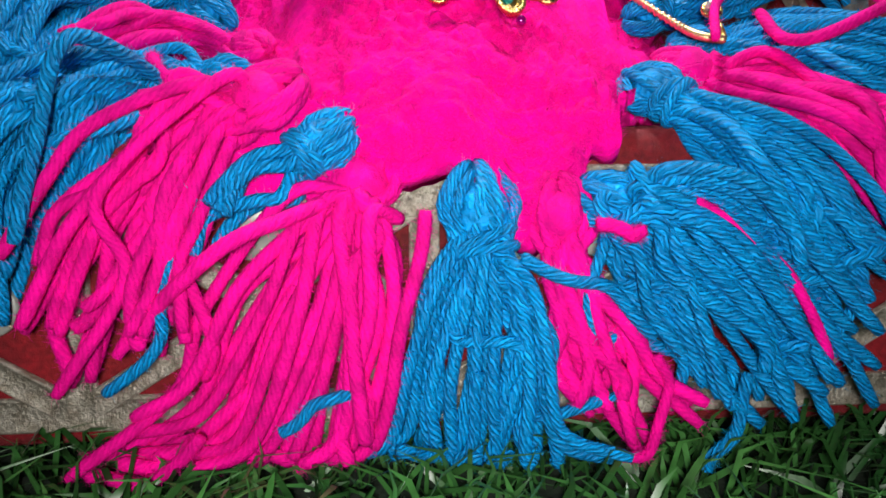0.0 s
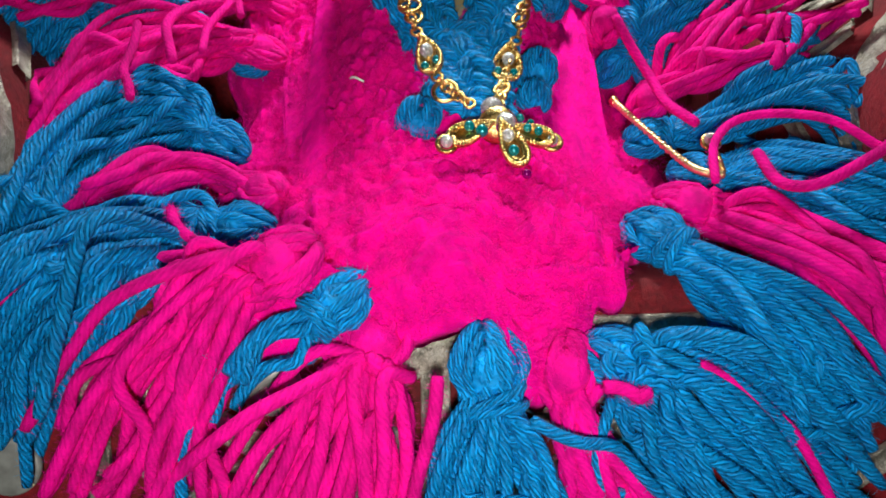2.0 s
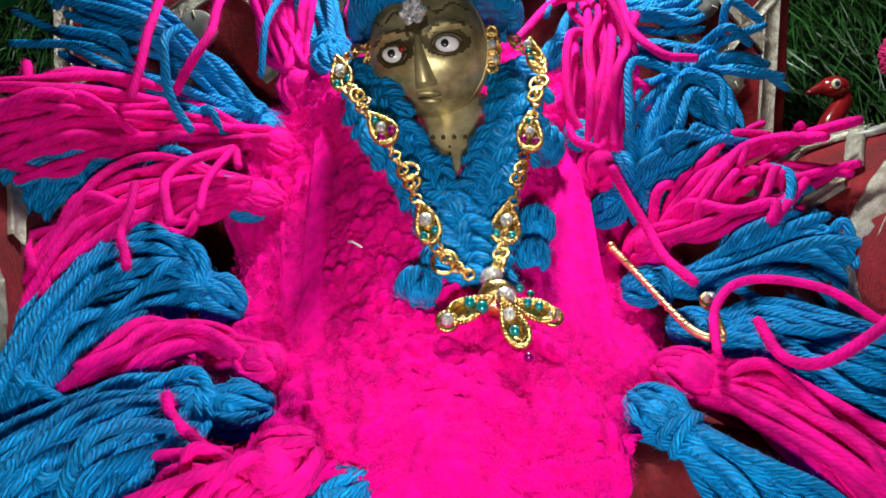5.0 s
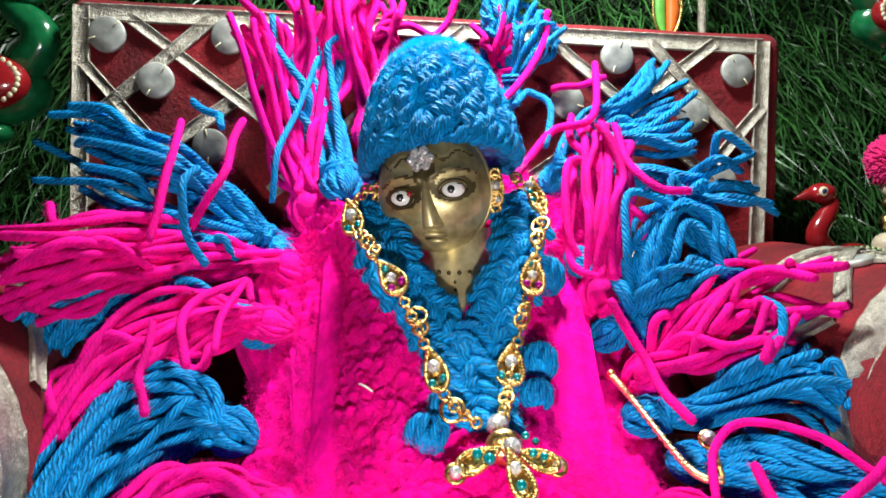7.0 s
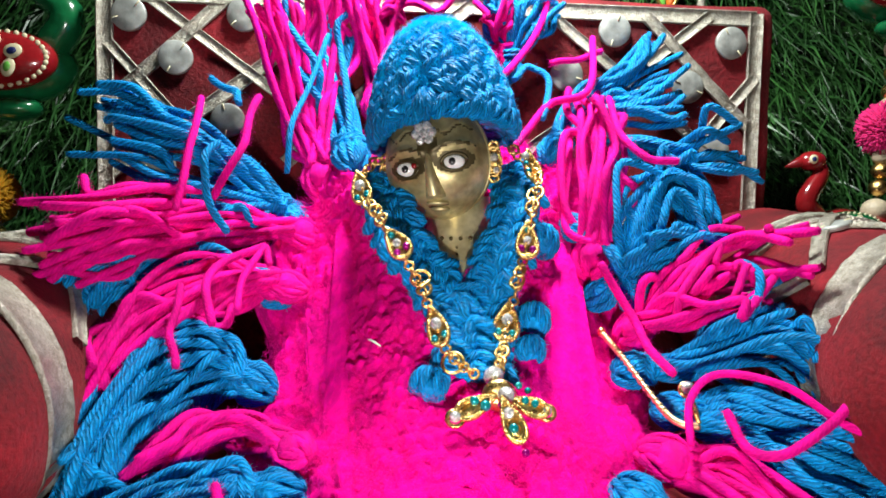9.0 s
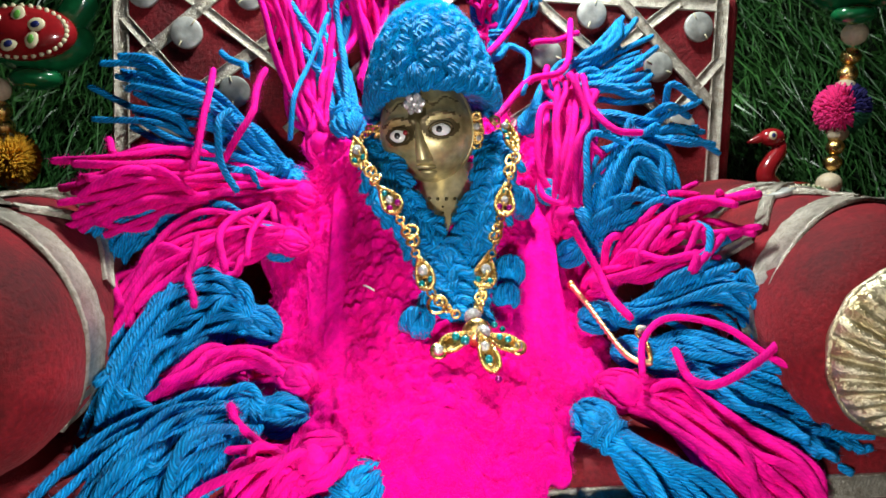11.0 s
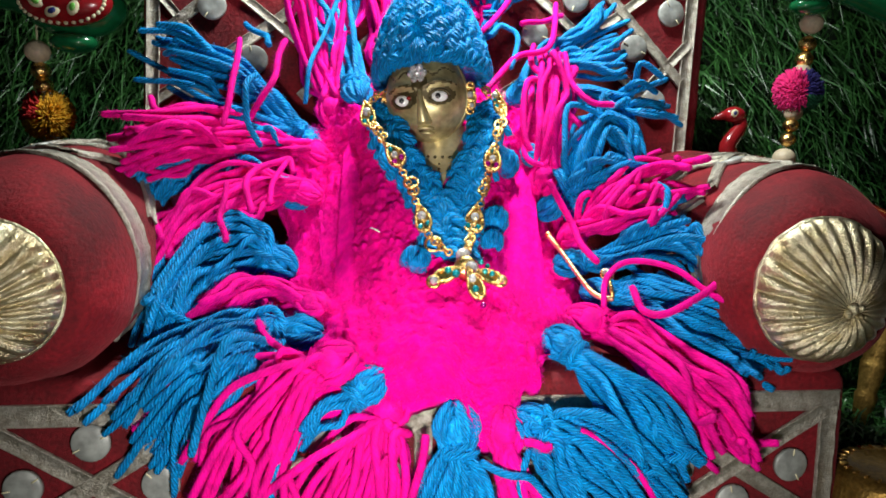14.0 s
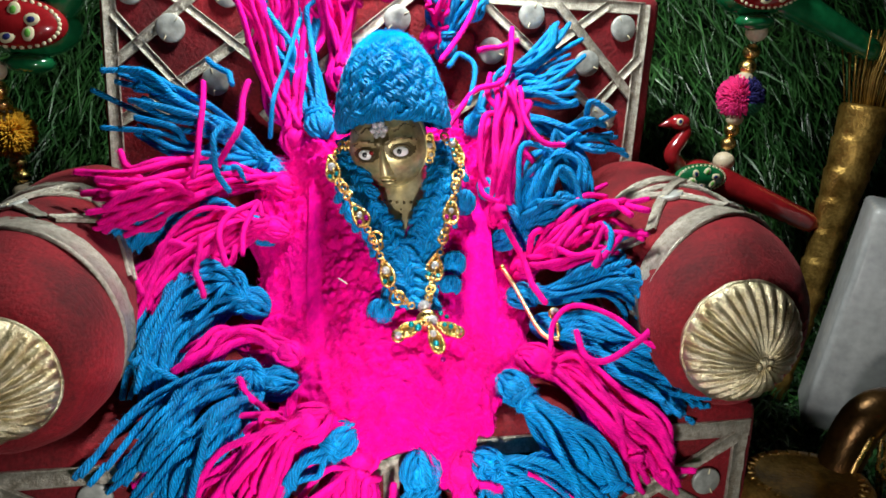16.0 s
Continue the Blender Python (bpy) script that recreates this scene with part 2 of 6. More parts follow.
# ---- mesh building ----
class Build:
    """Collects points and faces (with a material slot each, and a UV where given) into one mesh."""

    def __init__(self):
        self.v, self.f, self.s, self.uv = [], [], [], []
        self.count = 0

    def add(self, verts, faces, slot=0, uvs=None):
        base = self.count
        self.v.extend(map(tuple, verts))
        self.count += len(verts)
        for i, face in enumerate(faces):
            self.f.append(tuple(base + k for k in face))
            self.s.append(slot)
            self.uv.append(uvs[i] if uvs else ((0, 0),) * len(face))
        return self

    def grid(self, pts, slot=0, closed=False, cap=False):
        """A sheet of rows of points; closed: each row is a ring."""
        nr, nc = len(pts), len(pts[0])
        verts = [p for row in pts for p in row]
        faces = []
        for i in range(nr - 1):
            for j in range(nc if closed else nc - 1):
                k = (j + 1) % nc
                faces.append((i * nc + j, i * nc + k, (i + 1) * nc + k, (i + 1) * nc + j))
        if cap:
            faces.append(tuple(reversed(range(nc))))
            faces.append(tuple((nr - 1) * nc + j for j in range(nc)))
        return self.add(verts, faces, slot)

    def ball(self, c, r, slot=0, seg=12, rings=8, turn=None):
        r = (r, r, r) if isinstance(r, (int, float)) else r
        turn = turn or Matrix.Identity(3)
        pts = []
        for i in range(rings + 1):
            a = math.pi * min(max(i / rings, 0.02), 0.98)
            pts.append([Vector(c) + turn @ Vector((r[0] * math.sin(a) * math.cos(2 * math.pi * j / seg), r[1] * math.sin(a) * math.sin(2 * math.pi * j / seg),
                                                    r[2] * math.cos(a))) for j in range(seg)])
        return self.grid(pts[::-1], slot, True, True)

    def tube(self, path, radius, slot=0, around=8, lobes=0, pitch=0.0065, depth=0.16, rounded=True, phase=0.0, closed=False):
        """A strand along a smooth path; lobes: the plies that twist round it."""
        P = np.asarray([tuple(p) for p in path], float)
        n = len(P)
        T = np.gradient(P, axis=0) if not closed else np.roll(P, -1, 0) - np.roll(P, 1, 0)
        T /= np.linalg.norm(T, axis=1)[:, None] + 1e-12
        L = np.concatenate([[0], np.cumsum(np.linalg.norm(np.diff(P, axis=0), axis=1))])
        ref = np.array([0, 0, 1.0]) if abs(T[0][2]) < 0.9 else np.array([1.0, 0, 0])
        A = np.cross(T[0], ref)
        A /= np.linalg.norm(A)
        th = 2 * np.pi * np.arange(around) / around
        rows = []
        R = radius if hasattr(radius, "__len__") else [radius] * n
        for i in range(n):
            A = A - T[i] * np.dot(A, T[i])
            A /= np.linalg.norm(A) + 1e-12
            B = np.cross(T[i], A)
            rr = R[i]
            if rounded and not closed:
                e = min(i, n - 1 - i)
                rr = rr * (0.78 if e == 0 else 0.97 if e == 1 else 1.0)
            r = rr * (1 + depth * np.cos(lobes * (th + phase - 2 * np.pi * L[i] / pitch))) if lobes else np.full(around, rr)
            rows.append(P[i] + np.outer(r * np.cos(th), A) + np.outer(r * np.sin(th), B))
        verts = [tuple(p) for row in rows for p in row]
        faces, uvs = [], []
        for i in range(n if closed else n - 1):
            k = (i + 1) % n
            l1 = L[k] if k else L[-1] + L[1]
            for j in range(around):
                j2 = (j + 1) % around
                faces.append((i * around + j, i * around + j2, k * around + j2, k * around + j))
                u0, u1 = j / around, (j + 1) / around
                uvs.append(((u0, L[i]), (u1, L[i]), (u1, l1), (u0, l1)))
        if not closed:
            faces.append(tuple(reversed(range(around))))
            faces.append(tuple((n - 1) * around + j for j in range(around)))
            uvs.append(tuple((j / around, 0) for j in range(around)))
            uvs.append(tuple((j / around, L[-1]) for j in range(around)))
        return self.add(verts, faces, slot, uvs)

    def box(self, lo, hi, bevel=0.0, slot=0, turn=None, seg=3):
        bm = bmesh.new()
        bmesh.ops.create_cube(bm, size=1)
        for v in bm.verts:
            v.co = Vector([lo[k] + (v.co[k] + 0.5) * (hi[k] - lo[k]) for k in range(3)])
        if bevel:
            bmesh.ops.bevel(bm, geom=bm.edges[:], offset=bevel, segments=seg, profile=0.5, affect="EDGES")
        if turn:
            bm.transform(turn)
        bm.verts.index_update()
        self.add([v.co[:] for v in bm.verts], [[v.index for v in f.verts] for f in bm.faces], slot)
        bm.free()
        return self

    def mesh(self, name, mats, smooth=True):
        me = bpy.data.meshes.new(name)
        me.from_pydata(self.v, [], self.f)
        for m in mats if isinstance(mats, (list, tuple)) else [mats]:
            me.materials.append(m)
        me.polygons.foreach_set("material_index", self.s)
        me.polygons.foreach_set("use_smooth", [smooth] * len(self.f))
        layer = me.uv_layers.new(name="yarn")
        layer.data.foreach_set("uv", [c for face in self.uv for p in face for c in p])
        me.update()
        return me


def part(name, built, mats, parent=None, label="", smooth=True):
    ob = new(name, built.mesh(name, mats, smooth))
    ob.parent = parent
    return tagged(ob, label)


def thing(name, label, category, at=None, group="", kind=""):
    ob = new(name)
    ob.empty_display_size = 0.01
    if at is not None:
        ob.matrix_world = at
    return tagged(ob, label, category, group, kind)


def bezier(a, b, c, d, n):
    out = []
    for i in range(n):
        t = i / (n - 1)
        out.append(a * (1 - t) ** 3 + b * 3 * t * (1 - t) ** 2 + c * 3 * t * t * (1 - t) + d * t ** 3)
    return out


def smooth_path(points, n):
    """A smooth curve through a few points."""
    pts = [Vector(p) for p in points]
    pts = [pts[0] * 2 - pts[1]] + pts + [pts[-1] * 2 - pts[-2]]
    out = []
    spans = len(pts) - 3
    for i in range(n):
        t = i / (n - 1) * spans
        k = min(int(t), spans - 1)
        t -= k
        p0, p1, p2, p3 = pts[k:k + 4]
        out.append(0.5 * (2 * p1 + (p2 - p0) * t + (2 * p0 - 5 * p1 + 4 * p2 - p3) * t * t + (3 * p1 - p0 - 3 * p2 + p3) * t ** 3))
    return out


rnd = random.Random(7)

# ---- the setting ----
def plain_wall(name, lo, hi, mat, label):
    return tagged(part(name, Build().box(lo, hi), mat, None, label, False), "", "wall", "", "structure")


g = Build()
g.box((-0.50, -0.46, -0.05), (0.55, 0.40, -0.004))
tagged(part("ground", g, M_TURF, None, "floor covered in green artificial turf", False), "", "floor", "", "structure")
plain_wall("wall_north", (-0.50, 0.345, -0.004), (0.55, 0.40, 0.60), M_TURF, "wall lined with dark green artificial turf")
plain_wall("wall_south", (-0.50, -0.46, -0.004), (0.55, -0.42, 0.60), M_PLASTER, "plain painted wall")
plain_wall("wall_west", (-0.50, -0.42, -0.004), (-0.46, 0.345, 0.60), M_PLASTER, "plain painted wall")
plain_wall("wall_east", (0.51, -0.42, -0.004), (0.55, 0.345, 0.60), M_PLASTER, "plain painted wall")
plain_wall("ceiling", (-0.50, -0.46, 0.60), (0.55, 0.40, 0.63), M_PLASTER, "plain painted ceiling")


def grass(name, count, spot, label):
    """Bent tapering plastic blades; spot() gives a root, the way that it grows and the way that it bends."""
    b = Build()
    verts, faces = [], []
    for _ in range(count):
        p, up, bend, length = spot()
        side = up.cross(Vector((rnd.uniform(-1, 1), rnd.uniform(-1, 1), rnd.uniform(-1, 1)))).normalized() * rnd.uniform(0.0004, 0.0008)
        q = p + up * length * 0.55 + bend * 0.12 * length
        r = p + up * length * 0.85 + bend * 0.55 * length
        k = len(verts)
        verts += [p - side, p + side, q + side * 0.8, q - side * 0.8, r]
        faces += [(k, k + 1, k + 2, k + 3), (k + 3, k + 2, k + 4)]
    b.add(verts, faces)
    return tagged(part(name, b, M_GRASS, None, label), "", "artificial grass", "", "stuff")


def wall_spot():
    p = Vector((rnd.uniform(-0.34, 0.42), 0.346, rnd.uniform(0.0, 0.36)))
    up = Vector((rnd.gauss(0, 0.45), -0.8, rnd.gauss(-0.25, 0.4))).normalized()
    return p, up, Vector((rnd.gauss(0, 0.5), rnd.gauss(-0.1, 0.2), -1.0)), rnd.uniform(0.016, 0.036)


def floor_spot():
    while True:
        p = Vector((rnd.uniform(-0.32, 0.42), rnd.uniform(0.02, 0.345), -0.004))
        if not (-0.13 < p.x < 0.13 and 0.145 < p.y < 0.26):
            break
    up = Vector((rnd.gauss(0, 0.5), rnd.gauss(-0.1, 0.5), 0.8)).normalized()
    return p, up, Vector((rnd.gauss(0, 0.6), rnd.gauss(0, 0.6), -0.4)), rnd.uniform(0.010, 0.022)


grass("turf_on_wall", 34000, wall_spot, "long drooping green plastic grass blades on the wall")
grass("turf_on_floor", 24000, floor_spot, "green plastic grass blades round the little sofa")

# ---- the little sofa ----
SOFA = pose(0, 0.131, 0, 0, 0, 5)
sofa = thing("toy_sofa", "small red velvet sofa trimmed with silver ribbon and mirrors", "sofa", SOFA)


def ribbon(path, normal, width, name="ribbon", parent=None, mat=None, wave=0.0003):
    """A woven strip with raised edges along a path, proud of the cloth."""
    b = Build()
    pts = smooth_path(path, max(8, 6 * len(path))) if len(path) > 2 else [Vector(path[0]).lerp(Vector(path[1]), i / 13) for i in range(14)]
    rows = []
    for i, p in enumerate(pts):
        t = (pts[min(i + 1, len(pts) - 1)] - pts[max(i - 1, 0)]).normalized()
        nn = normal(p) if callable(normal) else Vector(normal)
        side = t.cross(nn).normalized() * width / 2
        lift = nn * (0.0005 + wave * math.sin(i * 1.7) * rnd.random())
        rows.append([p - side - nn * 0.0006, p - side + lift + nn * 0.0001, p - side * 0.86 + lift + nn * 0.0004, p - side * 0.8 + lift, p + side * 0.8 + lift,
                     p + side * 0.86 + lift + nn * 0.0004, p + side + lift + nn * 0.0001, p + side - nn * 0.0006])
    b.grid(rows)
    return part(name, b, mat or M_SILVER, parent)


def mirror(c, normal, r, parent):
    """A small round mirror with its stitches."""
    nn = Vector(normal).normalized()
    a = nn.orthogonal().normalized()
    c2 = nn.cross(a)
    b = Build()
    rings = []
    for rr, h in ((r * 1.0, -0.0006), (r * 1.0, 0.0006), (r * 0.93, 0.0010), (r * 0.3, 0.0010)):
        rings.append([Vector(c) + nn * h + (a * math.cos(k * math.pi / 12) + c2 * math.sin(k * math.pi / 12)) * rr for k in range(24)])
    b.grid(rings, 0, True, True)
    ob = part("mirror", b, M_MIRROR, parent)
    st = Build()
    w0 = rnd.uniform(0, 3.1)
    for k in range(2):
        w = w0 + k * math.pi + rnd.uniform(-0.5, 0.5)
        d = a * math.cos(w) + c2 * math.sin(w)
        st.tube([Vector(c) + nn * 0.0011 + d * r * f for f in (0.60, 0.75, 0.90, 1.0)], 0.00028, 0, 5)
    part("stitch", st, M_CREAM, ob)
    return ob


def cushion(lo, hi, bevel, turn=None, wobble=0.0008):
    """A stuffed block: rounded edges, faces that swell and dip a little."""
    bm = bmesh.new()
    bmesh.ops.create_cube(bm, size=1)
    for v in bm.verts:
        v.co = Vector([lo[k] + (v.co[k] + 0.5) * (hi[k] - lo[k]) for k in range(3)])
    bmesh.ops.bevel(bm, geom=bm.edges[:], offset=bevel, segments=4, profile=0.5, affect="EDGES")
    bmesh.ops.subdivide_edges(bm, edges=[e for e in bm.edges if e.calc_length() > 0.03], cuts=14, use_grid_fill=True)
    bm.normal_update()
    for v in bm.verts:
        v.co += v.normal * wobble * noise.noise(v.co * 45)
    if turn:
        bm.transform(turn)
    bm.verts.index_update()
    b = Build().add([v.co[:] for v in bm.verts], [[v.index for v in f.verts] for f in bm.faces])
    bm.free()
    return b


seat = part("seat", cushion((-0.138, 0.0, 0.0), (0.1345, 0.130, 0.0585), 0.005), M_VELVET, sofa)
BACK = Matrix.Translation((0.0105, 0, 0.2135)) @ pose(0, 0, 0, 0, 2.2, 0)
back = part("backrest", cushion((-0.1275, 0.128, -0.20), (0.1315, 0.156, 0.0), 0.006, BACK), M_VELVET, sofa)
FRONT = Vector((0, -1, 0))


def back_point(u, z):
    return Vector((u, 0.1274, z))


# ribbon lattice of the backrest: border, then the diagonals
for p, q in (((-0.122, -0.006), (0.122, -0.006)), ((-0.122, -0.004), (-0.122, -0.150)), ((0.122, -0.004), (0.122, -0.150))):
    ends = [BACK @ Vector((u, 0.1274, z)) for u, z in (p, q)]
    ribbon(ends, FRONT, 0.0058, "ribbon", back)
for p, q in (((-0.0963, 0.2105), (-0.018, 0.150)), ((-0.0683, 0.2105), (-0.1115, 0.1742)), ((-0.1112, 0.1946), (-0.060, 0.135)), ((-0.026, 0.208), (-0.115, 0.146)),
             ((0.0877, 0.2045), (0.1300, 0.1600)), ((0.1135, 0.2040), (0.030, 0.146)), ((0.1315, 0.1800), (0.070, 0.118)), ((0.0480, 0.207), (0.120, 0.146)),
             ((-0.045, 0.209), (0.030, 0.155)), ((0.020, 0.207), (-0.050, 0.150))):
    a, c = back_point(*p), back_point(*q)
    mid = a.lerp(c, 0.5) + Vector((rnd.uniform(-0.0015, 0.0015), 0, rnd.uniform(-0.0015, 0.0015)))
    ribbon([a, mid, c], FRONT, rnd.uniform(0.0038, 0.0052), "ribbon", back, None, 0.0007)
for u, z in ((-0.1033, 0.2042), (-0.0876, 0.1887), (-0.0627, 0.2040), (0.0756, 0.1983), (0.1218, 0.1935), (0.1045, 0.1768), (0.0568, 0.1818), (-0.0954, 0.1496),
             (-0.040, 0.187), (0.012, 0.195), (0.115, 0.152), (-0.012, 0.175), (-0.070, 0.166)):
    mirror((u, 0.1268, z), FRONT, 0.0062, back)

# front of the seat
for z, u0, u1 in ((0.0490, -0.134, 0.1305), (0.0075, -0.134, 0.1305)):
    ribbon([(u0, -0.0004, z), (u1, -0.0004, z)], FRONT, 0.0066, "ribbon", seat)
for u in (-0.131, -0.0655, -0.0035, 0.0640, 0.1270):
    ribbon([(u, -0.0008, 0.047), (u, -0.0008, 0.008)], FRONT, 0.0055, "ribbon", seat)
for u in (-0.131, -0.0655, -0.0035, 0.0640):
    w = 0.064
    ribbon([(u + 0.003, -0.0010, 0.046), (u + w - 0.003, -0.0010, 0.010)], FRONT, 0.0050, "ribbon", seat)
    ribbon([(u + 0.003, -0.0013, 0.010), (u + w - 0.003, -0.0013, 0.046)], FRONT, 0.0050, "ribbon", seat)
    for du, z in ((w / 2, 0.041), (w / 2, 0.0165), (0.013, 0.028), (w - 0.013, 0.028)):
        mirror((u + du, -0.0012, z), FRONT, 0.0055, seat)


def bolster(u, side, splay):
    """An arm of the sofa: a stuffed roll with ribbon bands and a pleated foil end."""
    prof = ((0.130, 0.032), (0.118, 0.034), (0.09, 0.0348), (0.06, 0.035), (0.03, 0.0345), (0.016, 0.0337), (0.008, 0.0318), (0.002, 0.0285), (-0.002, 0.0255), (-0.0045, 0.0215))

    def axis(v):
        return Vector((u + side * splay * min(1.0, max(0.0, (v + 0.012) / 0.04)), v, 0.0855 + 0.085 * max(0, v)))

    def radius(v):
        for (v1, r1), (v0, r0) in zip(prof, prof[1:]):
            if v0 <= v <= v1:
                return r0 + (r1 - r0) * (v - v0) / (v1 - v0)
        return prof[0][1]

    b, n = Build(), 56
    rows = []
    for v in sorted([p[0] for p in prof] + [0.105, 0.075, 0.045, 0.022, 0.005]):
        c, r = axis(v), radius(v)
        rows.append([c + Vector((math.cos(k * 2 * math.pi / n), 0, math.sin(k * 2 * math.pi / n))) * (r * (1 + 0.035 * noise.noise(Vector((u * 9 + math.cos(k * 0.11) * 2, v * 40, math.sin(k * 0.11) * 2)))))
                     for k in range(n)])
    b.grid(rows, 0, True, True)
    arm = part("arm", b, M_VELVET, sofa)

    def on(v, deg, lift=0.0):
        a = radians(deg)
        return axis(v) + Vector((math.cos(a), 0, math.sin(a))) * (radius(v) + lift)

    def out(p):
        c = axis(p.y)
        return Vector((p.x - c.x, 0, p.z - c.z)).normalized()

    for v0, skew, w in ((0.036, 0.010, 0.0125), (0.071, -0.004, 0.0050), (0.083, 0.004, 0.0062)):
        ribbon([on(v0 + skew * math.cos(radians(d)) * side, d, 0.0003) for d in range(-40, 221, 20)], out, w, "ribbon", arm)
    for d0 in (20, 80, 140):
        ribbon([on(0.042 + 0.038 * f, d0 + 55 * f, 0.0008) for f in (0, 0.33, 0.66, 1)], out, 0.0045, "ribbon", arm)
        ribbon([on(0.080 - 0.038 * f, d0 + 55 * f, 0.0011) for f in (0, 0.33, 0.66, 1)], out, 0.0045, "ribbon", arm)
    for d in (50, 105, 160):
        p = on(0.059, d, 0.0006)
        mirror(p, out(p), 0.0052, arm)
    # pleated foil end with its gathered middle
    cap, n = Build(), 216
    rows = []
    hub, wide = axis(-0.0046), 0.0218 if side > 0 else 0.0195
    mid = hub + Vector((0.004 * side, 0, -0.005))
    for f, y in ((1.0, 0.0015), (1.02, -0.0010), (0.95, -0.0024), (0.8, -0.0032), (0.6, -0.0036), (0.4, -0.0036), (0.22, -0.0030), (0.10, -0.0020), (0.03, -0.0012)):
        row = []
        for k in range(n):
            a = k * 2 * math.pi / n
            pleat = (abs(math.sin(a * 14 + 0.6 * math.sin(a * 3))) - 0.5) * 0.0021 * min(1, f * 1.5)
            fleck = (0.0004 if side > 0 else 0.0012) * noise.noise(Vector((math.cos(a) * 6, f * 9, math.sin(a) * 6 + u * 50)))
            rim = hub + Vector((math.cos(a), 0, math.sin(a))) * wide
            p = mid.lerp(rim, f) + Vector((0, -0.0068 * (1 - min(1, f) ** 2), 0))
            row.append(Vector((p.x, p.y + y - pleat - fleck, p.z)))
        rows.append(row)
    cap.grid(rows, 0, True, True)
    end = part("end_cap", cap, M_GOLDFOIL, arm, "pleated pale gold foil end")
    knob = Build()
    for k in range(9):
        knob.ball(mid + Vector((rnd.uniform(-0.002, 0.002), -0.0094 + rnd.uniform(-0.0006, 0.0006), rnd.uniform(-0.002, 0.002))), rnd.uniform(0.0008, 0.0016), 0, 8, 5)
    part("gathered_middle", knob, M_GOLDFOIL, end)
    rim = Build()
    rim.tube([hub + Vector((math.cos(k * math.pi / 40) * wide * 1.01, 0.0002, math.sin(k * math.pi / 40) * wide * 1.01)) for k in range(80)], 0.0009, 0, 6, 2, 0.003, 0.25, closed=True)
    part("rim_braid", rim, M_GOLDFOIL, end)
    return arm


bolster(0.1170, 1, 0.0125)
bolster(-0.1225, -1, 0.003)

# ---- the dressed figure ----
S_DIR = Vector((0, math.cos(radians(46)), math.sin(radians(46))))
N_DIR = Vector((0, -math.sin(radians(46)), math.cos(radians(46))))
D_ORIGIN = Vector((0, 0.127, 0.046))


def swell(a, s):
    """How far the dress stands above its sloping plane."""
    base = -0.012 * math.exp(-((s - 0.075) / 0.045) ** 2)
    rise = min(1.0, 0.62 + 0.43 * s / 0.09) if s < 0.09 else max(0.0, 1 - ((s - 0.09) / 0.065) ** 2)
    # the open neck
    gap = max(0.0, min(1.0, ((s - 0.082) * 0.62 + 0.002 - abs(a)) / 0.004))
    rise *= 1 - 0.85 * gap
    body = 0.022 * math.exp(-(abs(a) / 0.034) ** 3) * max(0, rise) * min(1, max(0, (s + 0.012) / 0.03))
    return base + body + 0.003


# how far the wool sinks back (+) or stands forward (-) of an even slope, along rays from a camera position: across, up,
# depth in millimetres
CAMERA_POINT = Vector((0, -0.06, 0.12))
SINK = ((0.065, -0.215, 6), (-0.01, -0.182, 8), (0.172, -0.107, 27), (0.261, -0.158, 20), (0.436, -0.168, 11), (0.324, 0.118, -3),
        (-0.232, -0.149, 20), (-0.194, -0.251, 6), (-0.107, -0.333, 2), (0.182, -0.26, 4), (0.088, -0.096, 14), (-0.043, -0.046, 6),
        (-0.173, 0.043, 24), (-0.146, 0.009, 25), (0.031, -0.424, 4), (0.19, -0.433, 4), (0.254, 0.076, 6), (0.42, 0.0, -18),
        (0.324, 0.018, 17), (0.34, -0.058, 11), (-0.437, 0.095, -22), (-0.41, 0.197, -24), (-0.316, -0.096, 13), (-0.285, 0.168, -14),
        (-0.102, 0.067, -2), (-0.065, 0.04, -6), (0.02, 0.06, 0), (-0.088, -0.06, -1), (-0.405, -0.285, 8), (0.438, -0.302, 13), (-0.25, -0.5, 0), (0.03, -0.52, 1))


def lie(p, spread=0.0025, share=1.0, deep=0.12):
    """A wool point set back or forward along its ray from the camera to fit the view, never into the backrest or the
    seat.
    """
    reach = p.y - CAMERA_POINT.y
    u, w = p.x / reach, (p.z - CAMERA_POINT.z) / reach
    total, weight = 0.0, 1e-6
    for cu, cw, mm in SINK:
        k = 1 / (((u - cu) ** 2 + (w - cw) ** 2) / spread + 0.08) ** 2
        total += k * mm
        weight += k
    shift = 0.001 * share * total / weight
    if shift > 0:
        shift = deep * math.tanh(shift / deep)
    y = min(p.y + shift, max(p.y, 0.131 + 0.128 + 0.0875 * p.x - 0.008))
    edge = 0.1275 + 0.0875 * p.x
    q = CAMERA_POINT.lerp(p, (y - CAMERA_POINT.y) / reach)
    if q.y > edge and q.z < 0.0615:
        if p.y <= edge + 0.012:
            q = CAMERA_POINT.lerp(p, (edge - CAMERA_POINT.y) / reach)
        else:
            q.z = 0.0615
    return q


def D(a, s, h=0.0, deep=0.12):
    """A point of the sloping dress: a across, s up the slope, h above it; pulled toward the camera's eye where it would
    pass the backrest.
    """
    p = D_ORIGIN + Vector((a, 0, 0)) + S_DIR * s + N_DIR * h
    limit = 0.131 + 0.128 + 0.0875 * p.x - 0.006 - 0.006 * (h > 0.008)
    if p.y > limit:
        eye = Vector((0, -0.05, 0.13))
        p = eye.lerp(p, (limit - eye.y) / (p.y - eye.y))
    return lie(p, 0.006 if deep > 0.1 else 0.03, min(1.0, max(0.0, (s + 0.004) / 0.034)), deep)


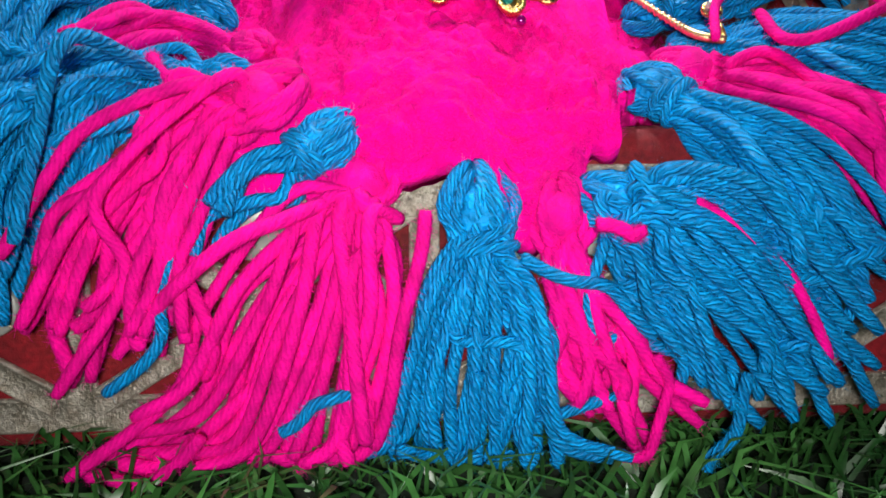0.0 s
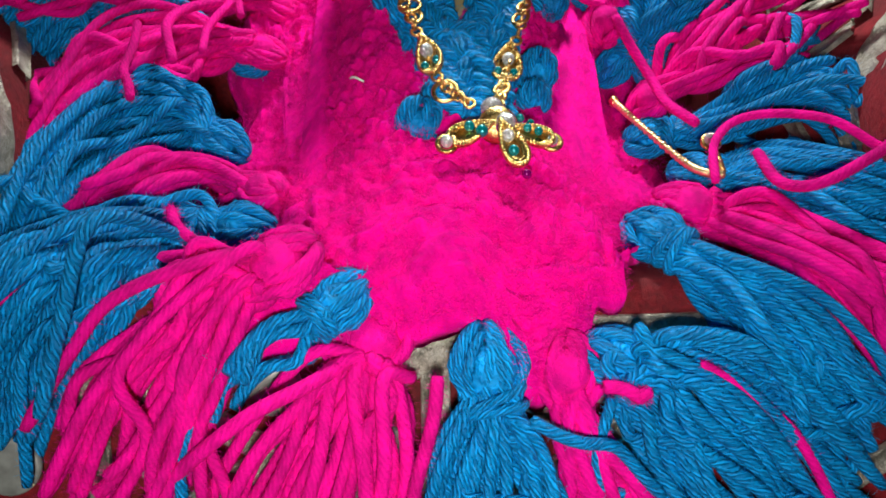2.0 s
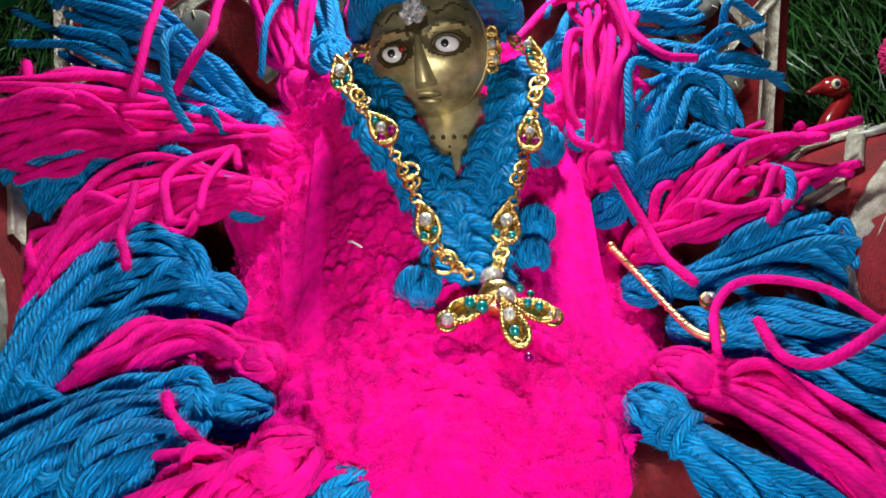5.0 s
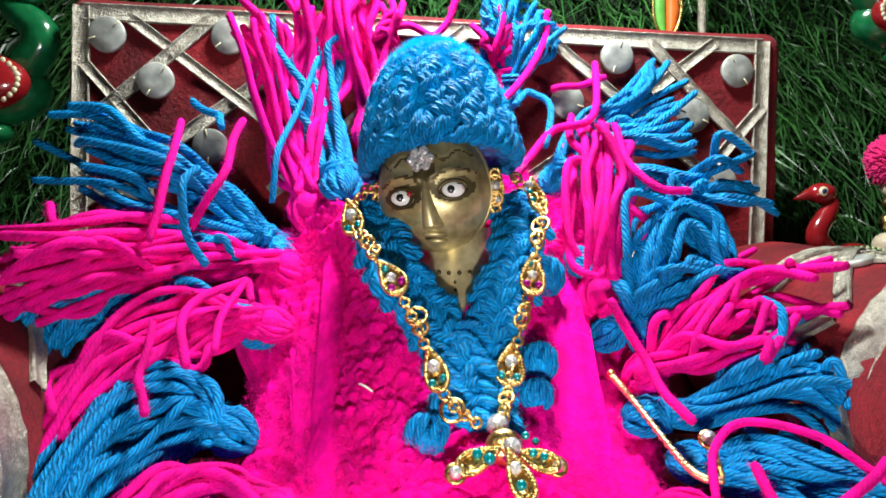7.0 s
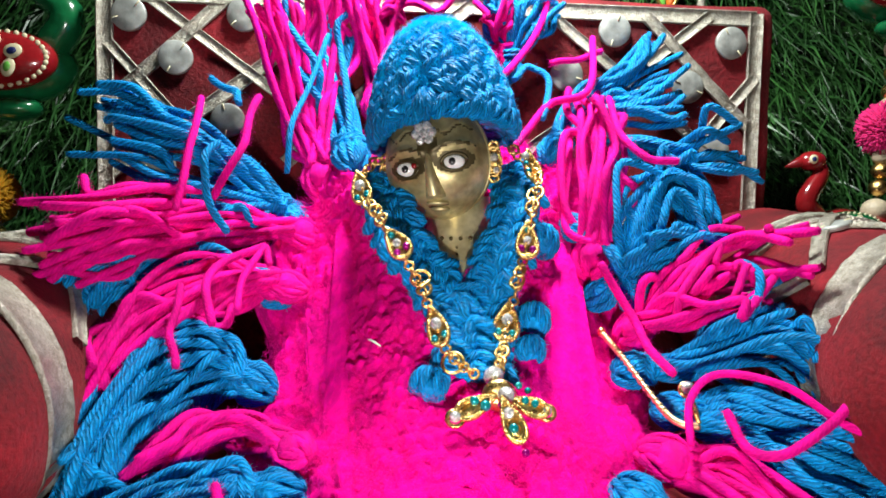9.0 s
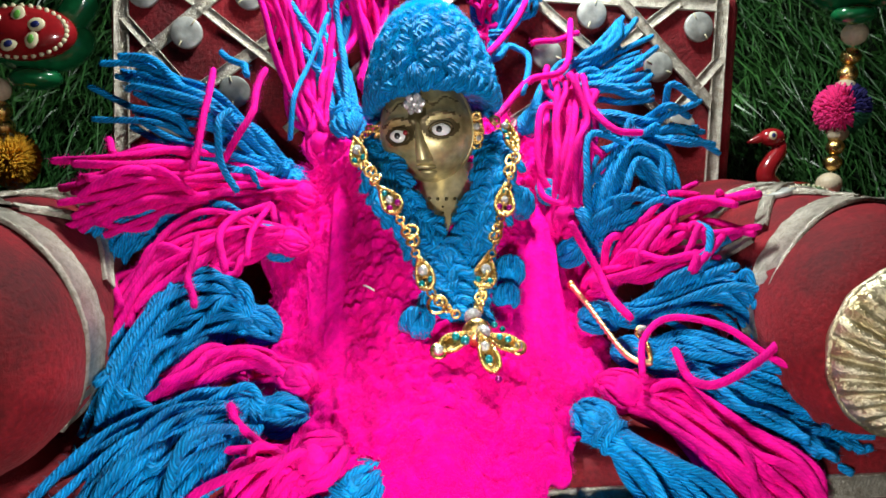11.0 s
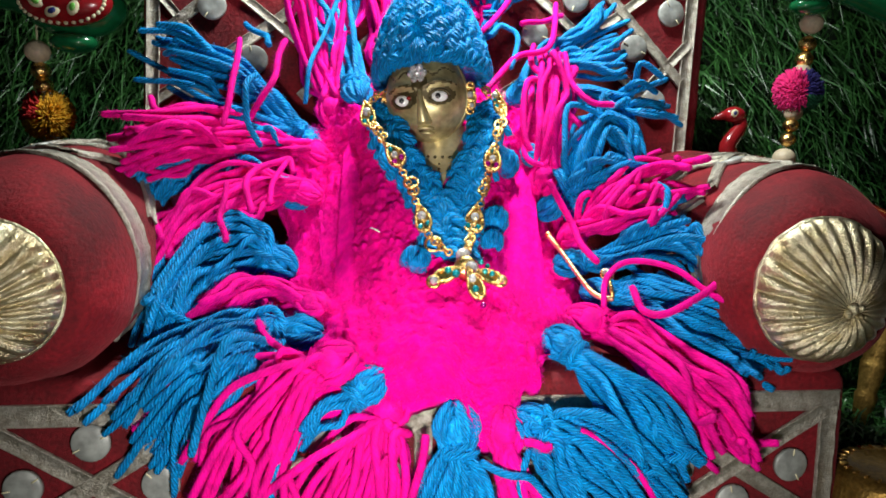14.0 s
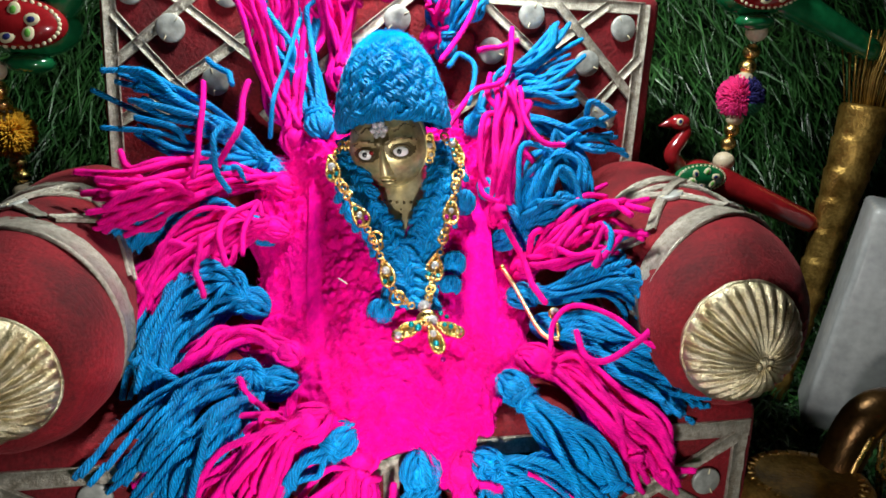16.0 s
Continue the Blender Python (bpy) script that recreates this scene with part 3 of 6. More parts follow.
def on_dress(a, s, h=0.0):
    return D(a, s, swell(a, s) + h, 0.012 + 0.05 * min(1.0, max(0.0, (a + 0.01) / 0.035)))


dress = thing("crochet_dress", "hot pink crochet dress with blue collar and yarn tassels", "dress", Matrix.Translation((0, 0.165, 0.0585)))
DRESS_INV = Matrix.Translation((0, -0.165, -0.0585))


def dress_part(name, built, mats, parent=None, label=""):
    ob = part(name, built, mats, parent or dress, label)
    if parent is None:
        ob.matrix_parent_inverse = DRESS_INV
    return ob


def outline(w):
    """The dress's edge at an angle: half width .053, half length .085, uneven."""
    k = 1 + 0.05 * math.sin(w * 9 + 1) + 0.03 * math.sin(w * 17) + 0.02 * math.sin(w * 31 + 2)
    k -= 0.07 * math.exp(-((w - 5.50) / 0.30) ** 2) - 0.04 * math.exp(-((w - 3.9) / 0.3) ** 2)
    cw, sw = math.cos(w), math.sin(w)
    return math.copysign(abs(cw) ** 0.75, cw) * (0.058 if cw < 0 else 0.054) * k, 0.078 + math.copysign(abs(sw) ** 0.8, sw) * 0.080 * k


skirt = Build()
NA, NR = 330, 140
rows = []
for i in range(NR + 1):
    f = i / NR
    row = []
    for j in range(NA):
        w = 2 * math.pi * j / NA
        ea, es = outline(w)
        a, s = ea * f, 0.078 + (es - 0.078) * f
        h = swell(a, s)
        lump = 0.0020 * noise.noise(Vector((a, s, 0)) * 110) + 0.0042 * (0.35 - noise.voronoi(Vector((a, s, 3)) * 300)[0][0]) + 0.0008 * noise.noise(Vector((a, s, 7)) * 700)
        fold = 0.0022 * math.sin(w * 11 + 0.7) * f ** 3
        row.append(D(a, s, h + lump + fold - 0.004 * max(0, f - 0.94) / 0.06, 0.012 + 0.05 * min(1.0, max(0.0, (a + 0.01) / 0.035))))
    rows.append(row)
under = [[p - N_DIR * 0.004 for p in rows[-1]], [p - N_DIR * 0.005 for p in rows[int(NR * 0.8)]]]
skirt.grid(rows + under, 0, True, True)
skirt_ob = dress_part("skirt", skirt, M_PINKCLOTH)

fuzz = Build()
verts, faces = [], []
for _ in range(90000):
    w, f = rnd.uniform(0, 2 * math.pi), math.sqrt(rnd.random())
    ea, es = outline(w)
    a, s = ea * f, 0.078 + (es - 0.078) * f
    p = on_dress(a, s, rnd.uniform(-0.0006, 0.0009))
    d = (N_DIR * rnd.uniform(0.0, 0.9) + Vector((rnd.gauss(0, 0.8), 0, 0)) + S_DIR * rnd.gauss(0, 0.8)).normalized()
    ln = rnd.uniform(0.0005, 0.0015)
    e = d.orthogonal().normalized() * 0.00004
    bend = Vector((rnd.gauss(0, 1), rnd.gauss(0, 1), rnd.gauss(0, 1))) * ln * 0.3
    k = len(verts)
    verts += [p - e, p + e, p + d * ln * 0.6 + e * 0.7, p + d * ln * 0.6 - e * 0.7, p + d * ln + bend]
    faces += [(k, k + 1, k + 2, k + 3), (k + 3, k + 2, k + 4)]
fuzz.add(verts, faces)
tagged(dress_part("fuzz", fuzz, M_PINKFUZZ, None, "short loose pink wool fibres"), kind="stuff")

YARN = {"pink": (M_PINK, 0.00124, 0.0075, 0.0), "blue": (M_BLUE, 0.00122, 0.0058, 0.0)}
strand_count = 0


def strand_path(a, b, c, d):
    length = (b - a).length + (c - b).length + (d - c).length
    n = max(12, int(length / 0.0016))
    pts = bezier(a, b, c, d, n)
    ph, ph2 = rnd.uniform(0, 6), rnd.uniform(0, 6)
    k1, k2 = rnd.uniform(4, 9), rnd.uniform(4, 9)
    wild = rnd.choice((0.0009, 0.0014, 0.0020, 0.0030))
    for i, p in enumerate(pts):
        t = i / (n - 1)
        p += Vector((math.sin(t * k1 + ph) - math.sin(ph), 0.6 * math.sin(t * 6 + ph2), math.cos(t * k2 + ph2) - math.cos(ph2))) * wild * t
    return pts


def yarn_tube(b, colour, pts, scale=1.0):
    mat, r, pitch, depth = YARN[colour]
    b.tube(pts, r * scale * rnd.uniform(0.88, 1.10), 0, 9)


def knot(colour, c, axis, size, parent=None):
    """The head of a tassel: yarn looped over its middle and bound below by a few turns."""
    b = Build()
    ax = axis.normalized()
    e = ax.cross(N_DIR).normalized()
    g = ax.cross(e)
    flat = rnd.uniform(0.62, 0.8) if colour == "blue" else 0.45
    b.ball(c, (size * 0.8, size * 0.8, size * 0.8), 0, 14, 9)
    n = 15
    for k in range(n):
        w = 2 * math.pi * k / n + rnd.uniform(-0.25, 0.25)
        tw = rnd.uniform(-0.2, 1.1)
        long = rnd.uniform(1.0, 1.35)
        pts = []
        for i in range(13):
            t = math.pi * (0.05 + 0.90 * i / 12)
            ww = w + tw * (i / 12 - 0.5)
            wide = math.sin(t) * size * (1.0 if i < 7 else 0.86) * rnd.uniform(0.96, 1.04)
            pts.append(c + ax * math.cos(t) * -size * long + e * math.cos(ww) * wide + g * math.sin(ww) * wide * flat)
        yarn_tube(b, colour, pts, 0.85)
    for k in range(2 if colour == "blue" else 0):
        off = ax * size * (0.72 + 0.28 * k)
        tip = ax * rnd.uniform(-0.3, 0.3)
        pts = [c + off + (e + tip) * math.cos(i * math.pi / 9) * size * 0.80 + g * math.sin(i * math.pi / 9) * size * 0.66 for i in range(18)]
        b.tube(pts, YARN[colour][1] * 0.8, 0, 8, closed=True)
    return dress_part("tassel", b, YARN[colour][0], parent, "tassel of %s yarn" % colour)


def bundle(colour, head, size, n, guides):
    """A tassel: its bound head, and strands that run between the guide lines with slack and crossings of their own."""
    global strand_count
    head = lie(Vector(head))
    guides = [[lie(Vector(p)) for p in g] for g in guides]
    ax = (sum((g[0] for g in guides), Vector()) / len(guides) - head).normalized()
    k = knot(colour, head, ax, size)
    joined = Build()
    side = ax.cross(N_DIR).normalized()
    single = strand_count + n <= 300
    m = len(guides[0])
    for i in range(n):
        f = (i + rnd.uniform(0, 1)) / n * (len(guides) - 1)
        j = min(int(f), len(guides) - 2) if len(guides) > 1 else 0
        w = f - j
        other = guides[j + 1] if len(guides) > 1 else guides[0]
        layer = rnd.gauss(0, 0.0029)
        loose = 0.5 if n < 8 else 2.4 if rnd.random() < 0.25 else 1.0
        drift = Vector((rnd.gauss(0, 0.0014), rnd.gauss(0, 0.0006), rnd.gauss(0, 0.0014))) * loose
        pts = [head + ax * size * 0.5 + side * rnd.gauss(0, 0.40) * size + ax.cross(side) * rnd.gauss(0, 0.3) * size]
        for q in range(m):
            p = guides[j][q].lerp(other[q], w)
            p += N_DIR * layer + drift * (q / (m - 1)) + Vector((rnd.gauss(0, 0.0015), rnd.gauss(0, 0.0005), rnd.gauss(0, 0.0015))) * loose
            if q == m - 1:
                p = pts[-1] + (p - pts[-1]) * rnd.uniform(0.55, 1.3)
            p.z = max(p.z, 0.0018)
            pts.append(p)
        length = sum((pts[q + 1] - pts[q]).length for q in range(len(pts) - 1))
        line = smooth_path(pts, max(14, int(length / 0.0015)))
        if single:
            b = Build()
            yarn_tube(b, colour, line)
            part("strand", b, YARN[colour][0], k)
            strand_count += 1
        else:
            yarn_tube(joined, colour, line)
    if not single:
        tagged(part("yarn_fringe", joined, YARN[colour][0], k), kind="stuff")
    return k


bundle("blue", (0.0062, 0.1195, 0.0462), 0.0066, 23, [[(-0.0013, 0.1185, 0.0334), (-0.0061, 0.1170, 0.0201), (-0.0091, 0.1170, 0.0080), (-0.0126, 0.1155, 0.0020)], [(0.0044, 0.1185, 0.0315), (0.0006, 0.1170, 0.0161), (-0.0009, 0.1170, 0.0038), (-0.0019, 0.1155, 0.0020)], [(0.0091, 0.1185, 0.0315), (0.0082, 0.1170, 0.0161), (0.0074, 0.1170, 0.0038), (0.0064, 0.1155, 0.0020)], [(0.0138, 0.1185, 0.0334), (0.0158, 0.1170, 0.0201), (0.0157, 0.1170, 0.0059), (0.0152, 0.1155, 0.0020)], [(0.0143, 0.1185, 0.0325), (0.0192, 0.1170, 0.0201), (0.0219, 0.1170, 0.0080), (0.0373, 0.1155, 0.0020)]])
bundle("pink", (-0.0139, 0.1239, 0.0500), 0.0062, 34, [[(-0.0233, 0.1190, 0.0448), (-0.0351, 0.1175, 0.0327), (-0.0464, 0.1175, 0.0189), (-0.0502, 0.1160, 0.0084)], [(-0.0201, 0.1190, 0.0429), (-0.0288, 0.1175, 0.0278), (-0.0384, 0.1175, 0.0077), (-0.0609, 0.1160, 0.0020)], [(-0.0172, 0.1190, 0.0429), (-0.0213, 0.1175, 0.0239), (-0.0287, 0.1175, 0.0057), (-0.0308, 0.1160, 0.0020)], [(-0.0145, 0.1190, 0.0420), (-0.0156, 0.1175, 0.0239), (-0.0179, 0.1175, 0.0077), (-0.0210, 0.1160, 0.0020)], [(-0.0112, 0.1190, 0.0429), (-0.0089, 0.1175, 0.0298), (-0.0120, 0.1175, 0.0119), (-0.0150, 0.1160, 0.0020)]])
bundle("blue", (-0.0207, 0.1266, 0.0564), 0.0052, 6, [[(-0.0254, 0.1250, 0.0576), (-0.0310, 0.1201, 0.0568), (-0.0334, 0.1167, 0.0533), (-0.0344, 0.1148, 0.0490)], [(-0.0261, 0.1177, 0.0496), (-0.0313, 0.1162, 0.0484), (-0.0369, 0.1162, 0.0452), (-0.0409, 0.1148, 0.0389)]])
bundle("pink", (-0.0321, 0.1331, 0.0610), 0.0062, 32, [[(-0.0434, 0.1303, 0.0610), (-0.0522, 0.1221, 0.0567), (-0.0618, 0.1170, 0.0469), (-0.0714, 0.1155, 0.0341)], [(-0.0417, 0.1275, 0.0581), (-0.0516, 0.1170, 0.0478), (-0.0581, 0.1170, 0.0357), (-0.0621, 0.1155, 0.0196)], [(-0.0383, 0.1257, 0.0562), (-0.0445, 0.1170, 0.0451), (-0.0484, 0.1170, 0.0347), (-0.0509, 0.1155, 0.0245)], [(-0.0351, 0.1248, 0.0552), (-0.0382, 0.1170, 0.0432), (-0.0411, 0.1170, 0.0328), (-0.0425, 0.1155, 0.0240)]])
bundle("blue", (0.0292, 0.1216, 0.0477), 0.0052, 36, [[(0.0362, 0.1209, 0.0497), (0.0463, 0.1175, 0.0503), (0.0577, 0.1175, 0.0450), (0.0691, 0.1160, 0.0319)], [(0.0356, 0.1190, 0.0487), (0.0464, 0.1175, 0.0470), (0.0582, 0.1175, 0.0373), (0.0689, 0.1160, 0.0220)], [(0.0358, 0.1190, 0.0448), (0.0460, 0.1175, 0.0364), (0.0572, 0.1175, 0.0234), (0.0648, 0.1160, 0.0137)], [(0.0330, 0.1190, 0.0429), (0.0396, 0.1175, 0.0325), (0.0468, 0.1175, 0.0214), (0.0505, 0.1160, 0.0130)], [(0.0302, 0.1190, 0.0419), (0.0309, 0.1175, 0.0365), (0.0341, 0.1175, 0.0275), (0.0367, 0.1160, 0.0222)]])
bundle("pink", (0.0196, 0.1215, 0.0454), 0.0058, 16, [[(0.0169, 0.1205, 0.0359), (0.0193, 0.1190, 0.0274), (0.0209, 0.1190, 0.0194), (0.0208, 0.1175, 0.0139)], [(0.0207, 0.1205, 0.0359), (0.0236, 0.1190, 0.0255), (0.0269, 0.1190, 0.0154), (0.0274, 0.1175, 0.0077)], [(0.0237, 0.1205, 0.0330), (0.0285, 0.1190, 0.0235), (0.0357, 0.1190, 0.0143), (0.0442, 0.1175, 0.0108)]])
bundle("blue", (0.0401, 0.1388, 0.0668), 0.0058, 38, [[(0.0539, 0.1314, 0.0620), (0.0623, 0.1223, 0.0569), (0.0676, 0.1170, 0.0496), (0.0726, 0.1155, 0.0397)], [(0.0493, 0.1283, 0.0589), (0.0567, 0.1178, 0.0523), (0.0641, 0.1170, 0.0436), (0.0682, 0.1155, 0.0382)], [(0.0469, 0.1277, 0.0582), (0.0499, 0.1170, 0.0510), (0.0545, 0.1170, 0.0435), (0.0565, 0.1155, 0.0374)]])
bundle("pink", (0.0498, 0.1469, 0.0723), 0.0065, 48, [[(0.0636, 0.1447, 0.0729), (0.0766, 0.1335, 0.0657), (0.0882, 0.1263, 0.0582), (0.0898, 0.1165, 0.0455)], [(0.0609, 0.1406, 0.0687), (0.0717, 0.1280, 0.0600), (0.0805, 0.1200, 0.0517), (0.0891, 0.1165, 0.0437)], [(0.0572, 0.1386, 0.0667), (0.0648, 0.1256, 0.0575), (0.0709, 0.1180, 0.0493), (0.0743, 0.1165, 0.0424)]])
bundle("blue", (-0.0429, 0.1419, 0.0686), 0.0060, 44, [[(-0.0558, 0.1445, 0.0742), (-0.0688, 0.1396, 0.0734), (-0.0829, 0.1312, 0.0648), (-0.1008, 0.1227, 0.0517)], [(-0.0517, 0.1412, 0.0708), (-0.0655, 0.1344, 0.0681), (-0.0771, 0.1282, 0.0617), (-0.0886, 0.1201, 0.0489)], [(-0.0507, 0.1373, 0.0668), (-0.0609, 0.1296, 0.0630), (-0.0701, 0.1214, 0.0546), (-0.0782, 0.1160, 0.0386)], [(-0.0531, 0.1344, 0.0638), (-0.0579, 0.1249, 0.0582), (-0.0643, 0.1175, 0.0500), (-0.0718, 0.1160, 0.0383)]])
bundle("blue", (0.0537, 0.1538, 0.0810), 0.0048, 36, [[(0.0662, 0.1557, 0.0858), (0.0779, 0.1484, 0.0826), (0.0918, 0.1443, 0.0783), (0.1020, 0.1442, 0.0739)], [(0.0650, 0.1505, 0.0804), (0.0793, 0.1422, 0.0761), (0.0909, 0.1376, 0.0714), (0.1062, 0.1402, 0.0698)], [(0.0658, 0.1470, 0.0767), (0.0821, 0.1356, 0.0693), (0.0956, 0.1331, 0.0668), (0.1046, 0.1313, 0.0606)], [(0.0654, 0.1456, 0.0753), (0.0740, 0.1355, 0.0692), (0.0824, 0.1318, 0.0654), (0.0906, 0.1321, 0.0614)]])
bundle("blue", (-0.0524, 0.1612, 0.0886), 0.0058, 42, [[(-0.0636, 0.1668, 0.0973), (-0.0777, 0.1660, 0.1008), (-0.0859, 0.1549, 0.0893), (-0.0943, 0.1467, 0.0764)], [(-0.0648, 0.1676, 0.0981), (-0.0795, 0.1611, 0.0957), (-0.0842, 0.1462, 0.0803), (-0.0888, 0.1377, 0.0671)], [(-0.0634, 0.1628, 0.0931), (-0.0740, 0.1550, 0.0894), (-0.0820, 0.1448, 0.0789), (-0.0846, 0.1371, 0.0665)], [(-0.0608, 0.1566, 0.0868), (-0.0682, 0.1478, 0.0819), (-0.0750, 0.1435, 0.0775), (-0.0803, 0.1403, 0.0699)]])
bundle("pink", (-0.0393, 0.1483, 0.0767), 0.0046, 14, [[(-0.0506, 0.1501, 0.0814), (-0.0596, 0.1466, 0.0822), (-0.0684, 0.1431, 0.0785), (-0.0756, 0.1429, 0.0740)], [(-0.0492, 0.1478, 0.0791), (-0.0572, 0.1439, 0.0793), (-0.0645, 0.1411, 0.0764), (-0.0703, 0.1415, 0.0725)]])
bundle("blue", (0.0465, 0.1630, 0.0891), 0.0052, 30, [[(0.0594, 0.1646, 0.0936), (0.0672, 0.1674, 0.1008), (0.0760, 0.1726, 0.1062), (0.0882, 0.1812, 0.1108)], [(0.0609, 0.1630, 0.0919), (0.0703, 0.1649, 0.0982), (0.0785, 0.1683, 0.1018), (0.0878, 0.1767, 0.1062)], [(0.0623, 0.1615, 0.0903), (0.0792, 0.1642, 0.0975), (0.0888, 0.1603, 0.0935), (0.0900, 0.1556, 0.0843)], [(0.0602, 0.1599, 0.0887), (0.0761, 0.1597, 0.0928), (0.0833, 0.1572, 0.0902), (0.0841, 0.1553, 0.0839)]])
bundle("pink", (-0.0467, 0.1813, 0.1109), 0.0052, 36, [[(-0.0626, 0.1839, 0.1164), (-0.0803, 0.1740, 0.1105), (-0.0889, 0.1629, 0.0990), (-0.0905, 0.1558, 0.0874)], [(-0.0598, 0.1802, 0.1126), (-0.0753, 0.1697, 0.1061), (-0.0860, 0.1598, 0.0958), (-0.0899, 0.1529, 0.0843)], [(-0.0589, 0.1766, 0.1089), (-0.0706, 0.1664, 0.1027), (-0.0796, 0.1614, 0.0975), (-0.0875, 0.1589, 0.0906)], [(-0.0611, 0.1858, 0.1184), (-0.0698, 0.1823, 0.1191), (-0.0799, 0.1785, 0.1152), (-0.0911, 0.1685, 0.1005)]])
bundle("blue", (-0.0511, 0.1841, 0.1094), 0.0050, 24, [[(-0.0685, 0.1913, 0.1197), (-0.0833, 0.1887, 0.1214), (-0.0969, 0.1885, 0.1212), (-0.1127, 0.1898, 0.1183)], [(-0.0676, 0.1880, 0.1164), (-0.0823, 0.1855, 0.1181), (-0.0953, 0.1843, 0.1169), (-0.1087, 0.1865, 0.1148)], [(-0.0709, 0.1861, 0.1144), (-0.0829, 0.1817, 0.1142), (-0.0939, 0.1806, 0.1131), (-0.0985, 0.1754, 0.1033)]])
bundle("pink", (-0.0444, 0.1947, 0.1248), 0.0058, 40, [[(-0.0649, 0.2008, 0.1339), (-0.0850, 0.2001, 0.1376), (-0.1047, 0.1988, 0.1361), (-0.1275, 0.2036, 0.1368)], [(-0.0643, 0.1982, 0.1313), (-0.0853, 0.1949, 0.1321), (-0.0999, 0.1916, 0.1287), (-0.1128, 0.1918, 0.1246)], [(-0.0633, 0.1946, 0.1275), (-0.0817, 0.1899, 0.1270), (-0.0965, 0.1877, 0.1247), (-0.1129, 0.1875, 0.1202)], [(-0.0627, 0.1922, 0.1250), (-0.0766, 0.1860, 0.1230), (-0.0916, 0.1849, 0.1218), (-0.1068, 0.1889, 0.1217)], [(-0.0713, 0.2017, 0.1349), (-0.0912, 0.2005, 0.1379), (-0.1043, 0.2031, 0.1406), (-0.1170, 0.2164, 0.1501)]])
bundle("blue", (-0.0482, 0.2009, 0.1297), 0.0060, 40, [[(-0.0588, 0.2100, 0.1420), (-0.0756, 0.2177, 0.1544), (-0.0972, 0.2311, 0.1682), (-0.1232, 0.2403, 0.1793)], [(-0.0635, 0.2122, 0.1443), (-0.0831, 0.2212, 0.1580), (-0.0990, 0.2298, 0.1668), (-0.1125, 0.2372, 0.1702)], [(-0.0599, 0.2056, 0.1374), (-0.0792, 0.2153, 0.1518), (-0.0960, 0.2210, 0.1577), (-0.1094, 0.2325, 0.1653)], [(-0.0581, 0.2024, 0.1341), (-0.0736, 0.2029, 0.1390), (-0.0893, 0.2071, 0.1433), (-0.1047, 0.2177, 0.1500)], [(-0.0563, 0.1986, 0.1302), (-0.0609, 0.1927, 0.1284), (-0.0641, 0.1936, 0.1294), (-0.0687, 0.1997, 0.1313)]])
bundle("pink", (-0.0410, 0.2147, 0.1426), 0.0066, 32, [[(-0.0510, 0.2261, 0.1573), (-0.0617, 0.2439, 0.1800), (-0.0643, 0.2442, 0.1933), (-0.0683, 0.2457, 0.2032)], [(-0.0484, 0.2318, 0.1632), (-0.0542, 0.2451, 0.1858), (-0.0549, 0.2450, 0.1991), (-0.0560, 0.2468, 0.2106)], [(-0.0433, 0.2338, 0.1652), (-0.0429, 0.2461, 0.1897), (-0.0398, 0.2464, 0.2050), (-0.0408, 0.2481, 0.2161)], [(-0.0385, 0.2317, 0.1630), (-0.0370, 0.2435, 0.1796), (-0.0342, 0.2469, 0.1993), (-0.0322, 0.2488, 0.2152)]])
bundle("blue", (-0.0327, 0.2239, 0.1507), 0.0058, 20, [[(-0.0392, 0.2373, 0.1674), (-0.0441, 0.2466, 0.1822), (-0.0430, 0.2467, 0.1898), (-0.0393, 0.2488, 0.1964)], [(-0.0346, 0.2372, 0.1674), (-0.0372, 0.2452, 0.1799), (-0.0354, 0.2474, 0.1918), (-0.0316, 0.2495, 0.1990)], [(-0.0414, 0.2333, 0.1633), (-0.0488, 0.2347, 0.1690), (-0.0582, 0.2454, 0.1821), (-0.0667, 0.2464, 0.1967)]])
bundle("pink", (-0.0249, 0.2440, 0.1700), 0.0055, 20, [[(-0.0299, 0.2502, 0.1885), (-0.0334, 0.2481, 0.1997), (-0.0351, 0.2480, 0.2073), (-0.0362, 0.2497, 0.2156)], [(-0.0251, 0.2507, 0.1905), (-0.0257, 0.2488, 0.2017), (-0.0275, 0.2487, 0.2094), (-0.0275, 0.2505, 0.2177)], [(-0.0211, 0.2510, 0.1925), (-0.0180, 0.2495, 0.2018), (-0.0159, 0.2497, 0.2076), (-0.0143, 0.2516, 0.2160)]])
bundle("blue", (0.0348, 0.2226, 0.1508), 0.0052, 22, [[(0.0429, 0.2354, 0.1669), (0.0537, 0.2387, 0.1746), (0.0673, 0.2488, 0.1851), (0.0751, 0.2582, 0.2007)], [(0.0451, 0.2347, 0.1662), (0.0584, 0.2388, 0.1747), (0.0695, 0.2474, 0.1837), (0.0791, 0.2586, 0.1936)], [(0.0472, 0.2329, 0.1643), (0.0595, 0.2308, 0.1664), (0.0689, 0.2323, 0.1680), (0.0799, 0.2413, 0.1730)], [(0.0479, 0.2291, 0.1603), (0.0629, 0.2245, 0.1599), (0.0717, 0.2234, 0.1588), (0.0791, 0.2259, 0.1570)]])
